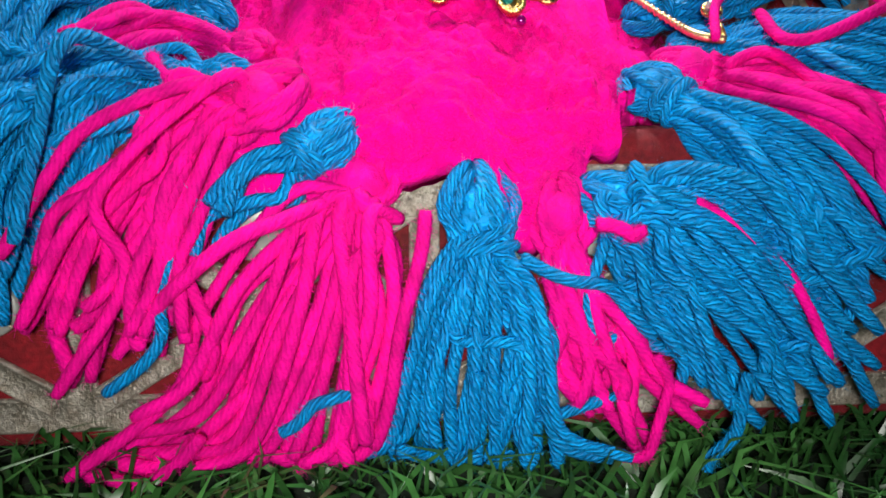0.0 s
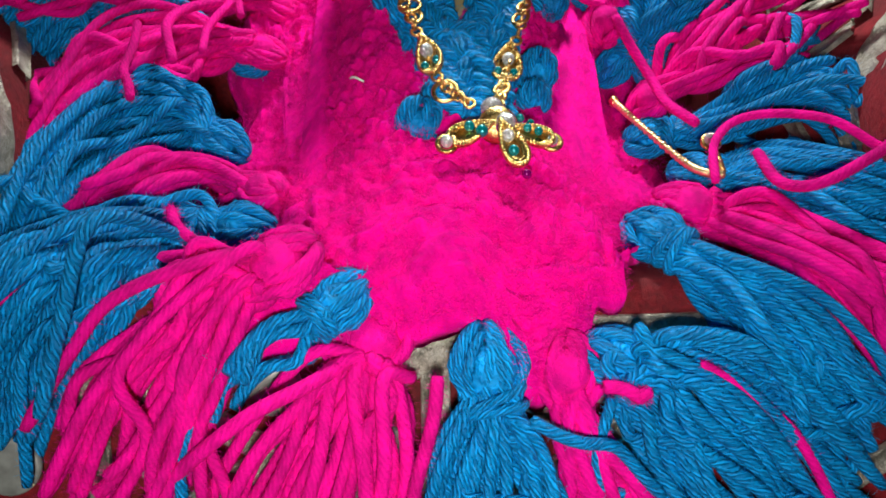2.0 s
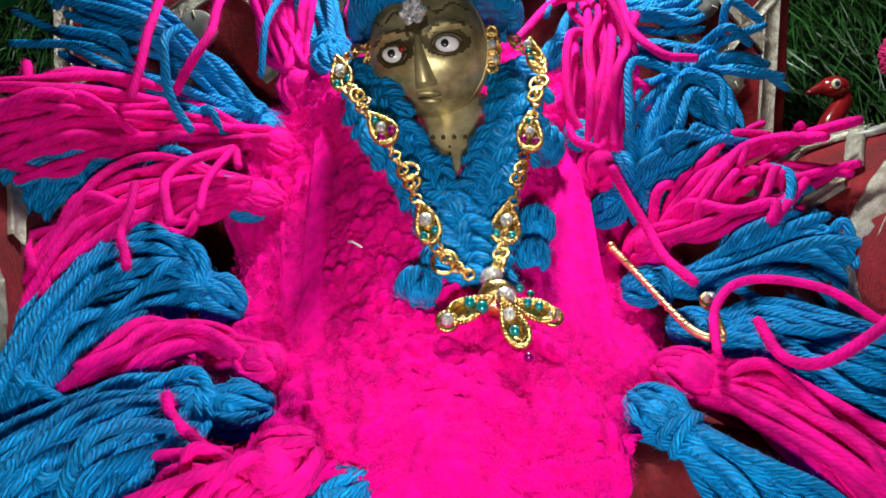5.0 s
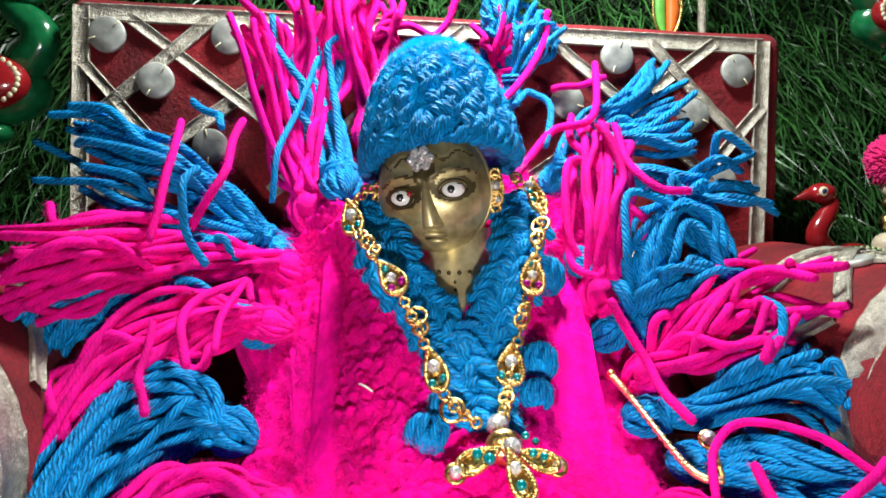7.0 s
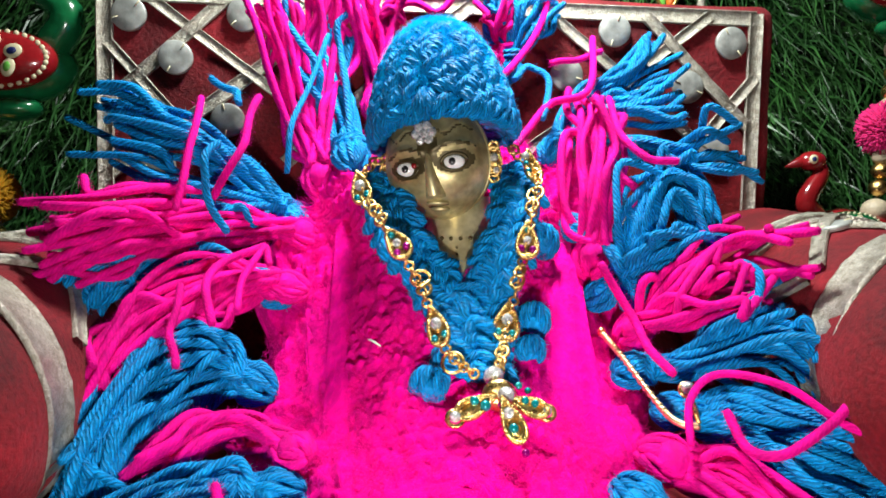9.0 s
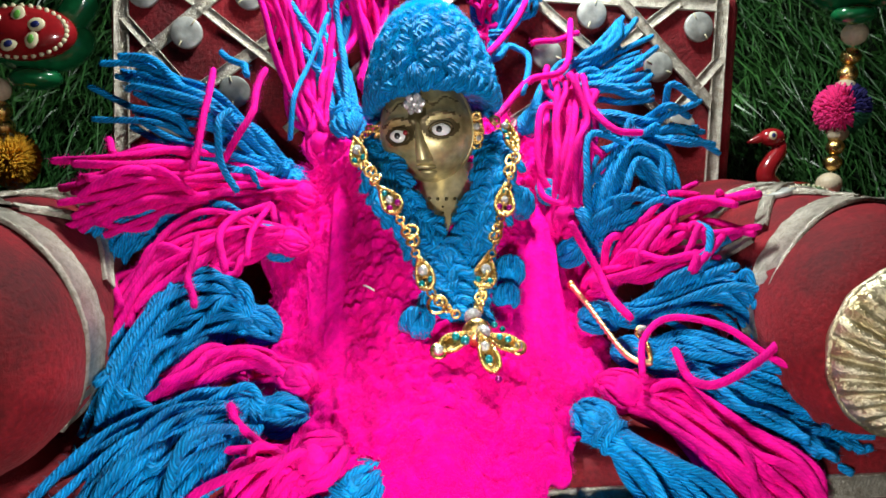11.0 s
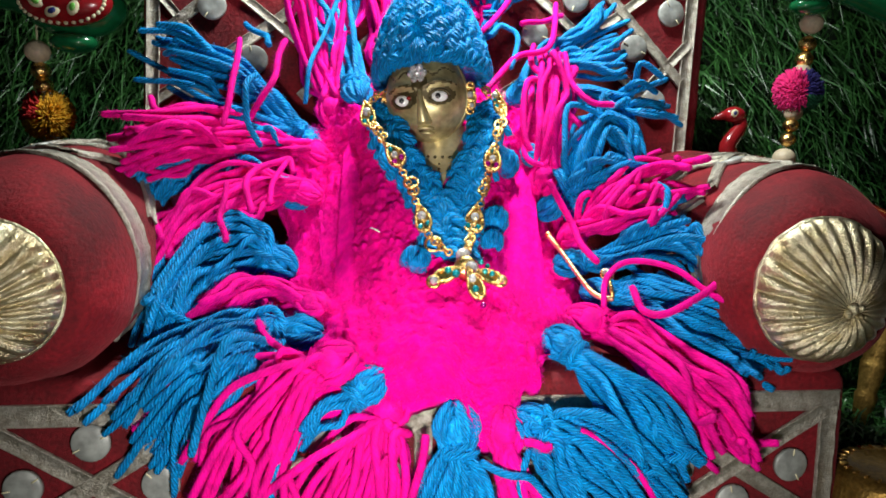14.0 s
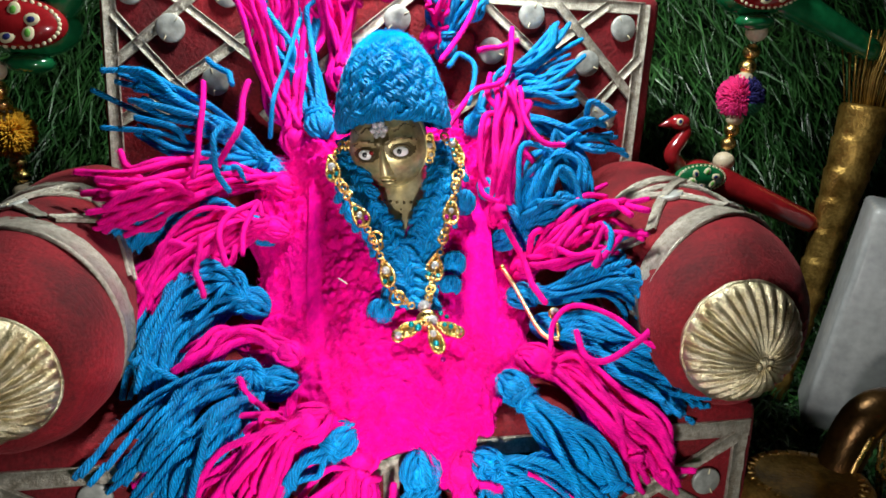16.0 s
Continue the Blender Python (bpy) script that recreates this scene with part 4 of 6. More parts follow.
bundle("blue", (0.0224, 0.2560, 0.1841), 0.0052, 24, [[(0.0164, 0.2543, 0.1948), (0.0144, 0.2523, 0.2022), (0.0135, 0.2522, 0.2080), (0.0147, 0.2542, 0.2155)], [(0.0205, 0.2547, 0.1988), (0.0204, 0.2528, 0.2062), (0.0205, 0.2529, 0.2121), (0.0198, 0.2546, 0.2185)], [(0.0265, 0.2552, 0.1949), (0.0294, 0.2536, 0.2024), (0.0325, 0.2539, 0.2083), (0.0359, 0.2560, 0.2129)], [(0.0295, 0.2554, 0.1929), (0.0344, 0.2541, 0.1985), (0.0385, 0.2544, 0.2025), (0.0440, 0.2567, 0.2046)]])
bundle("pink", (0.0170, 0.2550, 0.1870), 0.0050, 10, [[(0.0144, 0.2535, 0.1946), (0.0133, 0.2516, 0.1981), (0.0123, 0.2515, 0.2000), (0.0115, 0.2533, 0.2040)], [(0.0194, 0.2540, 0.1946), (0.0213, 0.2523, 0.2001), (0.0224, 0.2524, 0.2060), (0.0232, 0.2543, 0.2105)], [(0.0214, 0.2541, 0.1927), (0.0222, 0.2524, 0.1942), (0.0236, 0.2525, 0.1946), (0.0250, 0.2545, 0.1957)]])
bundle("pink", (0.0401, 0.1881, 0.1179), 0.0056, 24, [[(0.0368, 0.2003, 0.1334), (0.0400, 0.2112, 0.1490), (0.0389, 0.2207, 0.1589), (0.0375, 0.2328, 0.1671)], [(0.0420, 0.2004, 0.1335), (0.0440, 0.2090, 0.1467), (0.0489, 0.2209, 0.1591), (0.0546, 0.2363, 0.1707)], [(0.0469, 0.1983, 0.1314), (0.0479, 0.2068, 0.1445), (0.0468, 0.2137, 0.1516), (0.0461, 0.2245, 0.1585)], [(0.0523, 0.2005, 0.1337), (0.0522, 0.2069, 0.1445), (0.0511, 0.2138, 0.1517), (0.0504, 0.2234, 0.1573)]])
bundle("blue", (0.0505, 0.1785, 0.1065), 0.0045, 26, [[(0.0519, 0.1937, 0.1252), (0.0567, 0.2019, 0.1379), (0.0684, 0.2083, 0.1445), (0.0769, 0.1975, 0.1334), (0.0744, 0.1872, 0.1184)], [(0.0560, 0.1918, 0.1232), (0.0600, 0.1977, 0.1336), (0.0673, 0.2031, 0.1392), (0.0736, 0.1958, 0.1316), (0.0716, 0.1871, 0.1183)], [(0.0597, 0.1899, 0.1212), (0.0611, 0.1925, 0.1283), (0.0662, 0.1978, 0.1337), (0.0692, 0.1927, 0.1284), (0.0682, 0.1861, 0.1173)]])
bundle("blue", (0.0530, 0.2249, 0.1531), 0.0040, 10, [[(0.0621, 0.2195, 0.1504), (0.0716, 0.2126, 0.1476), (0.0805, 0.2139, 0.1490), (0.0931, 0.2225, 0.1535)], [(0.0641, 0.2183, 0.1492), (0.0731, 0.2099, 0.1448), (0.0814, 0.2087, 0.1435), (0.0927, 0.2103, 0.1409)]])
bundle("pink", (0.0484, 0.1694, 0.0985), 0.0056, 22, [[(0.0564, 0.1781, 0.1104), (0.0635, 0.1805, 0.1172), (0.0723, 0.1848, 0.1216), (0.0840, 0.1912, 0.1240)], [(0.0576, 0.1746, 0.1068), (0.0698, 0.1787, 0.1154), (0.0843, 0.1823, 0.1191), (0.1018, 0.1871, 0.1198)], [(0.0588, 0.1711, 0.1032), (0.0664, 0.1724, 0.1088), (0.0730, 0.1760, 0.1126), (0.0757, 0.1771, 0.1094)], [(0.0580, 0.1669, 0.0988), (0.0667, 0.1656, 0.1018), (0.0742, 0.1665, 0.1027), (0.0837, 0.1732, 0.1053)]])
bundle("blue", (0.0420, 0.1806, 0.1073), 0.0050, 16, [[(0.0501, 0.1863, 0.1161), (0.0579, 0.1860, 0.1201), (0.0651, 0.1875, 0.1216), (0.0731, 0.1895, 0.1194)], [(0.0515, 0.1826, 0.1122), (0.0591, 0.1823, 0.1162), (0.0652, 0.1833, 0.1172), (0.0706, 0.1853, 0.1150)]])
bundle("blue", (0.0373, 0.1978, 0.1251), 0.0044, 3, [[(0.0429, 0.1910, 0.1210), (0.0448, 0.1840, 0.1179), (0.0463, 0.1812, 0.1150), (0.0476, 0.1826, 0.1122)]])


def strand_fuzz(colour, per):
    """Tiny loose fibres that stand off the tassels' strands."""
    b = Build()
    verts, faces = [], []
    for ob in dress.children_recursive:
        if ob.name.startswith(("strand", "loose_strand", "yarn_fringe", "tassel", "bow_end", "crochet_stitching")) and ob.data.materials[0] == YARN[colour][0]:
            me = ob.data
            for _ in range(int(len(me.vertices) * per * (5 if ob.name.startswith("crochet") else 1))):
                v = me.vertices[rnd.randrange(len(me.vertices))]
                d = (v.normal + Vector((rnd.gauss(0, 0.6), rnd.gauss(0, 0.6), rnd.gauss(0, 0.6)))).normalized()
                e = d.orthogonal().normalized() * 0.00003
                k = len(verts)
                verts += [v.co - e, v.co + e, v.co + d * rnd.uniform(0.0005, 0.0019)]
                faces.append((k, k + 1, k + 2))
    b.add(verts, faces)
    tagged(dress_part("fuzz", b, M_PINKFUZZ if colour == "pink" else M_BLUEFUZZ, None, "short loose %s wool fibres" % colour), kind="stuff")




def stray(colour, pts, parent_name="strand"):
    """A single loose strand that lies apart from its tassel."""
    b = Build()
    line = smooth_path([lie(Vector(p)) for p in pts], 44)
    q1, q2 = rnd.uniform(0, 6.28), rnd.uniform(0, 6.28)
    for i, p in enumerate(line):
        t = i / 43
        p += Vector((math.sin(t * 7 + q1) - math.sin(q1), 0.0, math.cos(t * 6 + q2) - math.cos(q2))) * 0.0009 * min(1.0, 2 * t)
    yarn_tube(b, colour, line, 0.92)
    return dress_part("loose_strand", b, YARN[colour][0])


stray("blue", [(0.0127, 0.1135, 0.0396), (0.0196, 0.1135, 0.0355), (0.0269, 0.1135, 0.0327), (0.0345, 0.1135, 0.0261)])
stray("pink", [(-0.0028, 0.1135, 0.0473), (-0.0035, 0.1135, 0.0364), (-0.0073, 0.1135, 0.0213), (-0.0112, 0.1135, 0.0065)])
stray("pink", [(0.0354, 0.1145, 0.0229), (0.0386, 0.1145, 0.0161), (0.0367, 0.1145, 0.0071), (0.0301, 0.1145, 0.0050)])
stray("blue", [(-0.0397, 0.1145, 0.0499), (-0.0454, 0.1145, 0.0315), (-0.0477, 0.1145, 0.0239), (-0.0558, 0.1145, 0.0156)])
stray("blue", [(-0.0271, 0.1130, 0.0093), (-0.0228, 0.1130, 0.0117), (-0.0152, 0.1130, 0.0166)])
stray("pink", [(-0.0600, 0.1125, 0.0020), (-0.0494, 0.1125, 0.0020), (-0.0396, 0.1125, 0.0090)])
stray("blue", [(0.0267, 0.1165, 0.0424), (0.0256, 0.1165, 0.0358), (0.0264, 0.1165, 0.0281), (0.0288, 0.1165, 0.0252)])
stray("pink", [(0.0248, 0.1145, 0.0449), (0.0289, 0.1145, 0.0447), (0.0325, 0.1145, 0.0443)])
stray("blue", [(0.0517, 0.1150, 0.0198), (0.0498, 0.1150, 0.0129), (0.0464, 0.1150, 0.0068), (0.0455, 0.1150, 0.0020)])
stray("pink", [(0.0406, 0.1145, 0.0487), (0.0481, 0.1145, 0.0449), (0.0568, 0.1145, 0.0373), (0.0652, 0.1145, 0.0227)])
stray("pink", [(-0.0380, 0.1226, 0.0673), (-0.0568, 0.1216, 0.0664), (-0.0690, 0.1189, 0.0635), (-0.0818, 0.1137, 0.0581)])
stray("pink", [(-0.0761, 0.1150, 0.0537), (-0.0799, 0.1155, 0.0506), (-0.0835, 0.1155, 0.0473)])
stray("pink", [(-0.0429, 0.1248, 0.0667), (-0.0483, 0.1284, 0.0704), (-0.0531, 0.1321, 0.0743)])
stray("pink", [(-0.0701, 0.1652, 0.1143), (-0.0685, 0.1561, 0.1049), (-0.0659, 0.1476, 0.0962)])
stray("pink", [(-0.0597, 0.1562, 0.1050), (-0.0632, 0.1644, 0.1135), (-0.0592, 0.1711, 0.1205), (-0.0506, 0.1735, 0.1229)])
stray("pink", [(-0.0546, 0.1600, 0.1076), (-0.0548, 0.1676, 0.1154), (-0.0515, 0.1731, 0.1210), (-0.0480, 0.1695, 0.1174)])
stray("pink", [(-0.0778, 0.1870, 0.1340), (-0.0782, 0.1981, 0.1455), (-0.0774, 0.2095, 0.1573), (-0.0806, 0.2222, 0.1705)])
stray("pink", [(-0.0682, 0.1894, 0.1365), (-0.0653, 0.2027, 0.1504), (-0.0640, 0.2145, 0.1626), (-0.0619, 0.2226, 0.1709)])
stray("blue", [(-0.0611, 0.1770, 0.1266), (-0.0702, 0.1877, 0.1376), (-0.0723, 0.1972, 0.1475), (-0.0697, 0.2040, 0.1545)])
stray("blue", [(-0.0690, 0.2262, 0.1689), (-0.0739, 0.2327, 0.1756), (-0.0818, 0.2366, 0.1797)])
stray("blue", [(-0.0491, 0.1985, 0.1430), (-0.0501, 0.2145, 0.1596), (-0.0456, 0.2299, 0.1755), (-0.0420, 0.2420, 0.1942)])
stray("pink", [(-0.0235, 0.2448, 0.2006), (-0.0129, 0.2457, 0.2060), (-0.0043, 0.2465, 0.2027), (0.0025, 0.2471, 0.2067), (0.0052, 0.2473, 0.2163)])
stray("pink", [(0.0188, 0.2309, 0.1766), (0.0286, 0.2418, 0.1879), (0.0346, 0.2487, 0.2010), (0.0371, 0.2489, 0.2111)])
stray("pink", [(0.0187, 0.2025, 0.1501), (0.0327, 0.2160, 0.1641), (0.0455, 0.2223, 0.1706), (0.0521, 0.2425, 0.1915)])
stray("pink", [(0.0356, 0.2352, 0.1811), (0.0441, 0.2382, 0.1842), (0.0548, 0.2396, 0.1856)])
stray("blue", [(0.0219, 0.2260, 0.1744), (0.0284, 0.2321, 0.1807), (0.0337, 0.2273, 0.1758), (0.0297, 0.2116, 0.1595)])
stray("pink", [(0.0513, 0.2172, 0.1667), (0.0526, 0.2045, 0.1536), (0.0572, 0.1957, 0.1444), (0.0674, 0.1958, 0.1446)])
stray("pink", [(0.0393, 0.1731, 0.1168), (0.0433, 0.1628, 0.1061), (0.0465, 0.1548, 0.0978), (0.0513, 0.1485, 0.0913)])
stray("pink", [(0.0500, 0.1321, 0.0801), (0.0522, 0.1395, 0.0878), (0.0592, 0.1431, 0.0915), (0.0736, 0.1414, 0.0897), (0.0820, 0.1371, 0.0852), (0.0871, 0.1342, 0.0822)])
stray("pink", [(0.0598, 0.1375, 0.0857), (0.0620, 0.1316, 0.0795), (0.0702, 0.1301, 0.0780), (0.0802, 0.1341, 0.0821), (0.0888, 0.1402, 0.0884)])


# ---- collar: braided blue stitches ----
def braid(b, path, width, step, colour="blue", cols=2, fat=1.0):
    """Rows of V-shaped crochet stitches along a path of (point, normal)."""
    pts = smooth_path([p for p, _ in path], 60)
    norms = smooth_path([q for _, q in path], 60)
    total = sum((pts[i + 1] - pts[i]).length for i in range(59))
    n = max(2, int(total / step))
    for k in range(n):
        i = min(57, int(k / n * 58) + 1)
        t = (pts[i + 1] - pts[i - 1]).normalized()
        nn = norms[i].normalized()
        e = t.cross(nn).normalized()
        for c in range(cols):
            mid = (c + 0.5) / cols - 0.5
            for sgn in (-1, 1):
                p0 = pts[i] + e * (mid * width) + nn * 0.0005
                p3 = pts[i] + e * (mid * width + sgn * width / cols * 0.52) + t * step * 1.25 + nn * 0.0003
                p1, p2 = p0 + nn * 0.0022 + t * step * 0.35, p3 + nn * 0.0020 - t * step * 0.45
                j = [Vector((rnd.gauss(0, 0.0010), rnd.gauss(0, 0.0006), rnd.gauss(0, 0.0010))) for _ in range(4)]
                yarn_tube(b, colour, bezier(p0 + j[2], p1 + j[0], p2 + j[1], p3 + j[3], 11), fat * rnd.uniform(0.8, 1.25))


def backing(b, path, width):
    """The soft strip beneath the stitches."""
    pts = smooth_path([p for p, _ in path], 40)
    norms = smooth_path([q for _, q in path], 40)
    rows = []
    for i, p in enumerate(pts):
        t = (pts[min(39, i + 1)] - pts[max(0, i - 1)]).normalized()
        nn = norms[i].normalized()
        e = t.cross(nn).normalized()
        rows.append([p + e * width * 0.5 * math.cos(w * math.pi / 6) + nn * (0.0016 * math.sin(w * math.pi / 6) - 0.0006) for w in range(12)])
    b.grid(rows, 0, True, True)


N2 = (N_DIR + Vector((0, -0.3, 0))).normalized()
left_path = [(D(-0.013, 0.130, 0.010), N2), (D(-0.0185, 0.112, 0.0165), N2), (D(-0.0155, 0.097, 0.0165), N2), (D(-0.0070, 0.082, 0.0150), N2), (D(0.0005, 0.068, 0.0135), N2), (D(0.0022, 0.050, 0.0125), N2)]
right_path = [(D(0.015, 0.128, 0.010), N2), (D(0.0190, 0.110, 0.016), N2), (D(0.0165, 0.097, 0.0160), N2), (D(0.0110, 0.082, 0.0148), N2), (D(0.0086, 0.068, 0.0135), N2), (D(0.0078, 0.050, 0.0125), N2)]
for path in (left_path, right_path):
    under_strip, stitches = Build(), Build()
    backing(under_strip, path, 0.0120)
    ob = dress_part("collar", under_strip, M_BLUE, None, "braided bright blue crochet collar")
    braid(stitches, path, 0.0130, 0.0038, cols=2, fat=1.15)
    tagged(part("crochet_stitching", stitches, M_BLUE, ob), kind="stuff")
for c, r in ((D(-0.0065, 0.0490, 0.0125), 0.0046), (D(0.0200, 0.0670, 0.0125), 0.0042), (D(0.0185, 0.0580, 0.0125), 0.0034), (D(0.026, 0.098, 0.008), 0.0042)):
    bow = Build()
    bow.ball(c, r * 0.85, 0, 12, 8)
    end = dress_part("bow_end", bow, M_BLUE, None, "knotted blue yarn end")
    for k in range(9):
        bow = Build()
        w = k * math.pi / 4.5
        pts = [c + Vector((math.cos(w + i * 0.10) * r * math.sin(0.3 + i * 0.25), 0, math.cos(0.3 + i * 0.25) * r)) + N_DIR * (0.9 * r * math.sin(w + i * 0.10) * math.sin(0.3 + i * 0.25)) for i in range(11)]
        yarn_tube(bow, "blue", pts, 0.85)
        part("strand", bow, M_BLUE, end)

strand_fuzz("pink", 1.3)
strand_fuzz("blue", 0.40)

# ---- the brass figure: one plain mesh ----
HEAD = Matrix.Translation((-0.0030, 0.1935, 0.1450)) @ pose(0, 0, 0, 0, -8, 0) @ pose(0, 0, 0, 0, 0, -12)
fig = Build()


def face_y(x, z):
    """The front of the head: a broad, rather flat face on a rounded skull."""
    zz = z / (0.0192 if z > 0 else 0.0154)
    ring = math.sqrt(max(0.02, 1 - zz * zz))
    low = max(0.0, -zz)
    c = min(0.98, abs(x) / (0.0152 * ring * (1 - 0.07 * low ** 1.6)))
    return -0.0156 * (1 - 0.08 * low) * ring ** 0.85 * (1 - c * c) ** 0.36


verts, faces, slots = [], [], []
HR, HC = 96, 144
for i in range(HR + 1):
    ph = math.pi * (0.01 + 0.98 * i / HR)
    for j in range(HC):
        th = 2 * math.pi * j / HC
        x, y, z = math.sin(ph) * math.cos(th), math.sin(ph) * math.sin(th), math.cos(ph)
        low = max(0.0, -z)
        p = Vector((0.0152 * x * (1 - 0.07 * low ** 1.6), 0.0160 * y, (0.0192 if z > 0 else 0.0154) * z))
        if y < 0:
            p.y = face_y(p.x, p.z)
            for sgn in (-1, 1):
                ex = p.x - sgn * 0.0066
                p.y += 0.0013 * math.exp(-(ex / 0.0036) ** 2 - ((p.z - 0.0002) / 0.0023) ** 2)
                arch = 0.0042 + 0.0012 * math.cos(ex / 0.0030)
                p.y -= 0.0008 * math.exp(-((p.z - arch) / 0.0008) ** 2) * (abs(ex) < 0.0058)
                crest = 0.0098 + 0.0010 * math.sin(p.x * 900)
                p.y -= 0.0004 * math.exp(-((p.z - crest) / 0.0007) ** 2) * (abs(ex) < 0.0058)
            p.y -= 0.0012 * math.exp(-(p.x / 0.0042) ** 2 - ((p.z + 0.0142) / 0.0016) ** 2)
        verts.append(HEAD @ p)
        # dark patina in the hollows round the eyes and along the brows
        if i < HR:
            grain = 0.0006 * noise.noise(p * 900)
            stain = 0
            if y < 0:
                for sgn in (-1, 1):
                    ex = abs(p.x) - 0.0066
                    hollow = (ex / 0.0052) ** 2 + ((p.z - 0.0004) / 0.0031) ** 2 < 1 + grain * 380
                    brow = abs(p.z - 0.0054 - 0.0012 * math.cos(ex / 0.0030) + 0.0012) < 0.0004 + grain and abs(ex) < 0.0058
                    wave = abs(p.z - 0.0090 - 0.0010 * math.sin(p.x * 900)) < 0.0003 + grain and abs(ex) < 0.0055
                    stain = 3 if hollow or brow or wave or (abs(p.x) < 0.0026 and 0.0012 < p.z < 0.0075 + grain) else 0
            k, n = i * HC, (j + 1) % HC
            faces.append((k + n, k + j, k + HC + j, k + HC + n))
            slots.append(stain)
for slot in (0, 3):
    fig.add(verts, [f for f, q in zip(faces, slots) if q == slot], slot)
# a wedge of a nose with a flat ridge, then the lips
rows = []
for i in range(15):
    t = i / 14
    z = 0.0040 - 0.0122 * t
    wide, out = 0.0007 + 0.0022 * t ** 1.3, 0.0003 + 0.0040 * t
    y0 = face_y(0, z) + 0.0006
    rows.append([HEAD @ Vector((wide * a, y0 - out * b, z)) for a, b in ((-1.0, 0), (-0.85, 0.4), (-0.62, 0.8), (-0.4, 1.0), (0, 1.06), (0.4, 1.0), (0.62, 0.8), (0.85, 0.4), (1.0, 0))])
fig.grid(rows)
y0 = face_y(0, -0.0082) + 0.0006
fig.grid([rows[-1], [HEAD @ Vector((0.0026 * a, y0 - 0.0004, -0.0090)) for a in (-1, -0.8, -0.5, -0.25, 0, 0.25, 0.5, 0.8, 1)]])
for z, half, tall, out in ((-0.0103, 0.0031, 0.0008, 0.0013), (-0.0120, 0.0027, 0.0010, 0.0013)):
    fig.ball(HEAD @ Vector((0, face_y(0, z) - 0.0002, z)), (half, out, tall), 0, 18, 10)
fig.tube([HEAD @ Vector((0.0007 * k, face_y(0.0007 * k, -0.0111) - 0.0006, -0.0111)) for k in range(-4, 5)], 0.00030, 3, 6)
for sgn in (-1, 1):
    fig.ball(HEAD @ Vector((sgn * 0.0150, 0.001, -0.001)), (0.0016, 0.0028, 0.0048), 0, 10, 8)
    ey = face_y(0.0066, 0) + 0.0009
    fig.ball(HEAD @ Vector((sgn * 0.0066, ey, 0.0000)), (0.0029, 0.0013, 0.0020), 1, 18, 12)
    fig.ball(HEAD @ Vector((sgn * 0.0066 - 0.0003, ey - 0.0012, 0.0001)), (0.0010, 0.0004, 0.0010), 2, 12, 8)
    for up, thick in ((1, 0.00055), (-1, 0.00038)):
        fig.tube([HEAD @ Vector((sgn * 0.0066 + 0.0034 * math.cos(k * math.pi / 10), face_y(0.0066 + 0.0034 * sgn * math.cos(k * math.pi / 10), 0) + 0.0006,
                                 up * 0.0023 * math.sin(k * math.pi / 10))) for k in range(11)], thick, 3, 6)
fig.ball(HEAD @ Vector((-0.0042, face_y(0.0042, 0.0004) + 0.0001, 0.0006)), (0.0008, 0.0005, 0.0008), 4, 10, 7)
neck_rows = []
for z, r, y in ((0.136, 0.0092, 0.1995), (0.129, 0.0094, 0.1990), (0.1265, 0.0100, 0.1982), (0.121, 0.0114, 0.1962), (0.116, 0.0140, 0.1950), (0.110, 0.0180, 0.1960), (0.095, 0.0215, 0.2020), (0.078, 0.0240, 0.2060), (0.0585, 0.0260, 0.2080)):
    neck_rows.append([Vector((0.0022 + r * math.cos(k * math.pi / 20), y + r * 0.9 * math.sin(k * math.pi / 20), z)) for k in range(40)])
fig.grid(neck_rows[::-1], 5, True, True)
for k in range(9):
    w = math.pi * (1.18 + 0.64 * k / 8)
    fig.ball((0.0022 + 0.0110 * math.cos(w), 0.1974 + 0.0099 * math.sin(w), 0.1248 - 0.0006 * math.sin(k * math.pi / 8)), 0.00058, 3, 8, 6)
for z in (0.1218, 0.1200, 0.1182):
    fig.ball((0.0010, 0.1859 + (z - 0.1218) * 0.35, z), 0.00036, 3, 8, 6)
tagged(part("statue", fig, [M_BRASS, M_WHITE, M_BLACK, M_DARKLINE, M_RED, M_PALEBRASS], None, "small aged brass figure with painted eyes, seated on the sofa"), "", "statue")

# ---- hat ----
hat = thing("crochet_hat", "bright blue crochet hat on the brass figure's head", "hat", Matrix.Translation((-0.0024, 0.1975, 0.1588)) @ pose(0, 0, 0, -9, -4, 0))


def cap_radius(t):
    return 0.0202 * (1 - 0.24 * t) * math.sqrt(max(0.0, 1 - t ** 2.7)) + 0.0006


def sag(a, t):
    """How far the cap's sides droop over the ears."""
    return -0.0028 * math.cos(a) ** 2 * max(0.0, 1 - 1.3 * t)


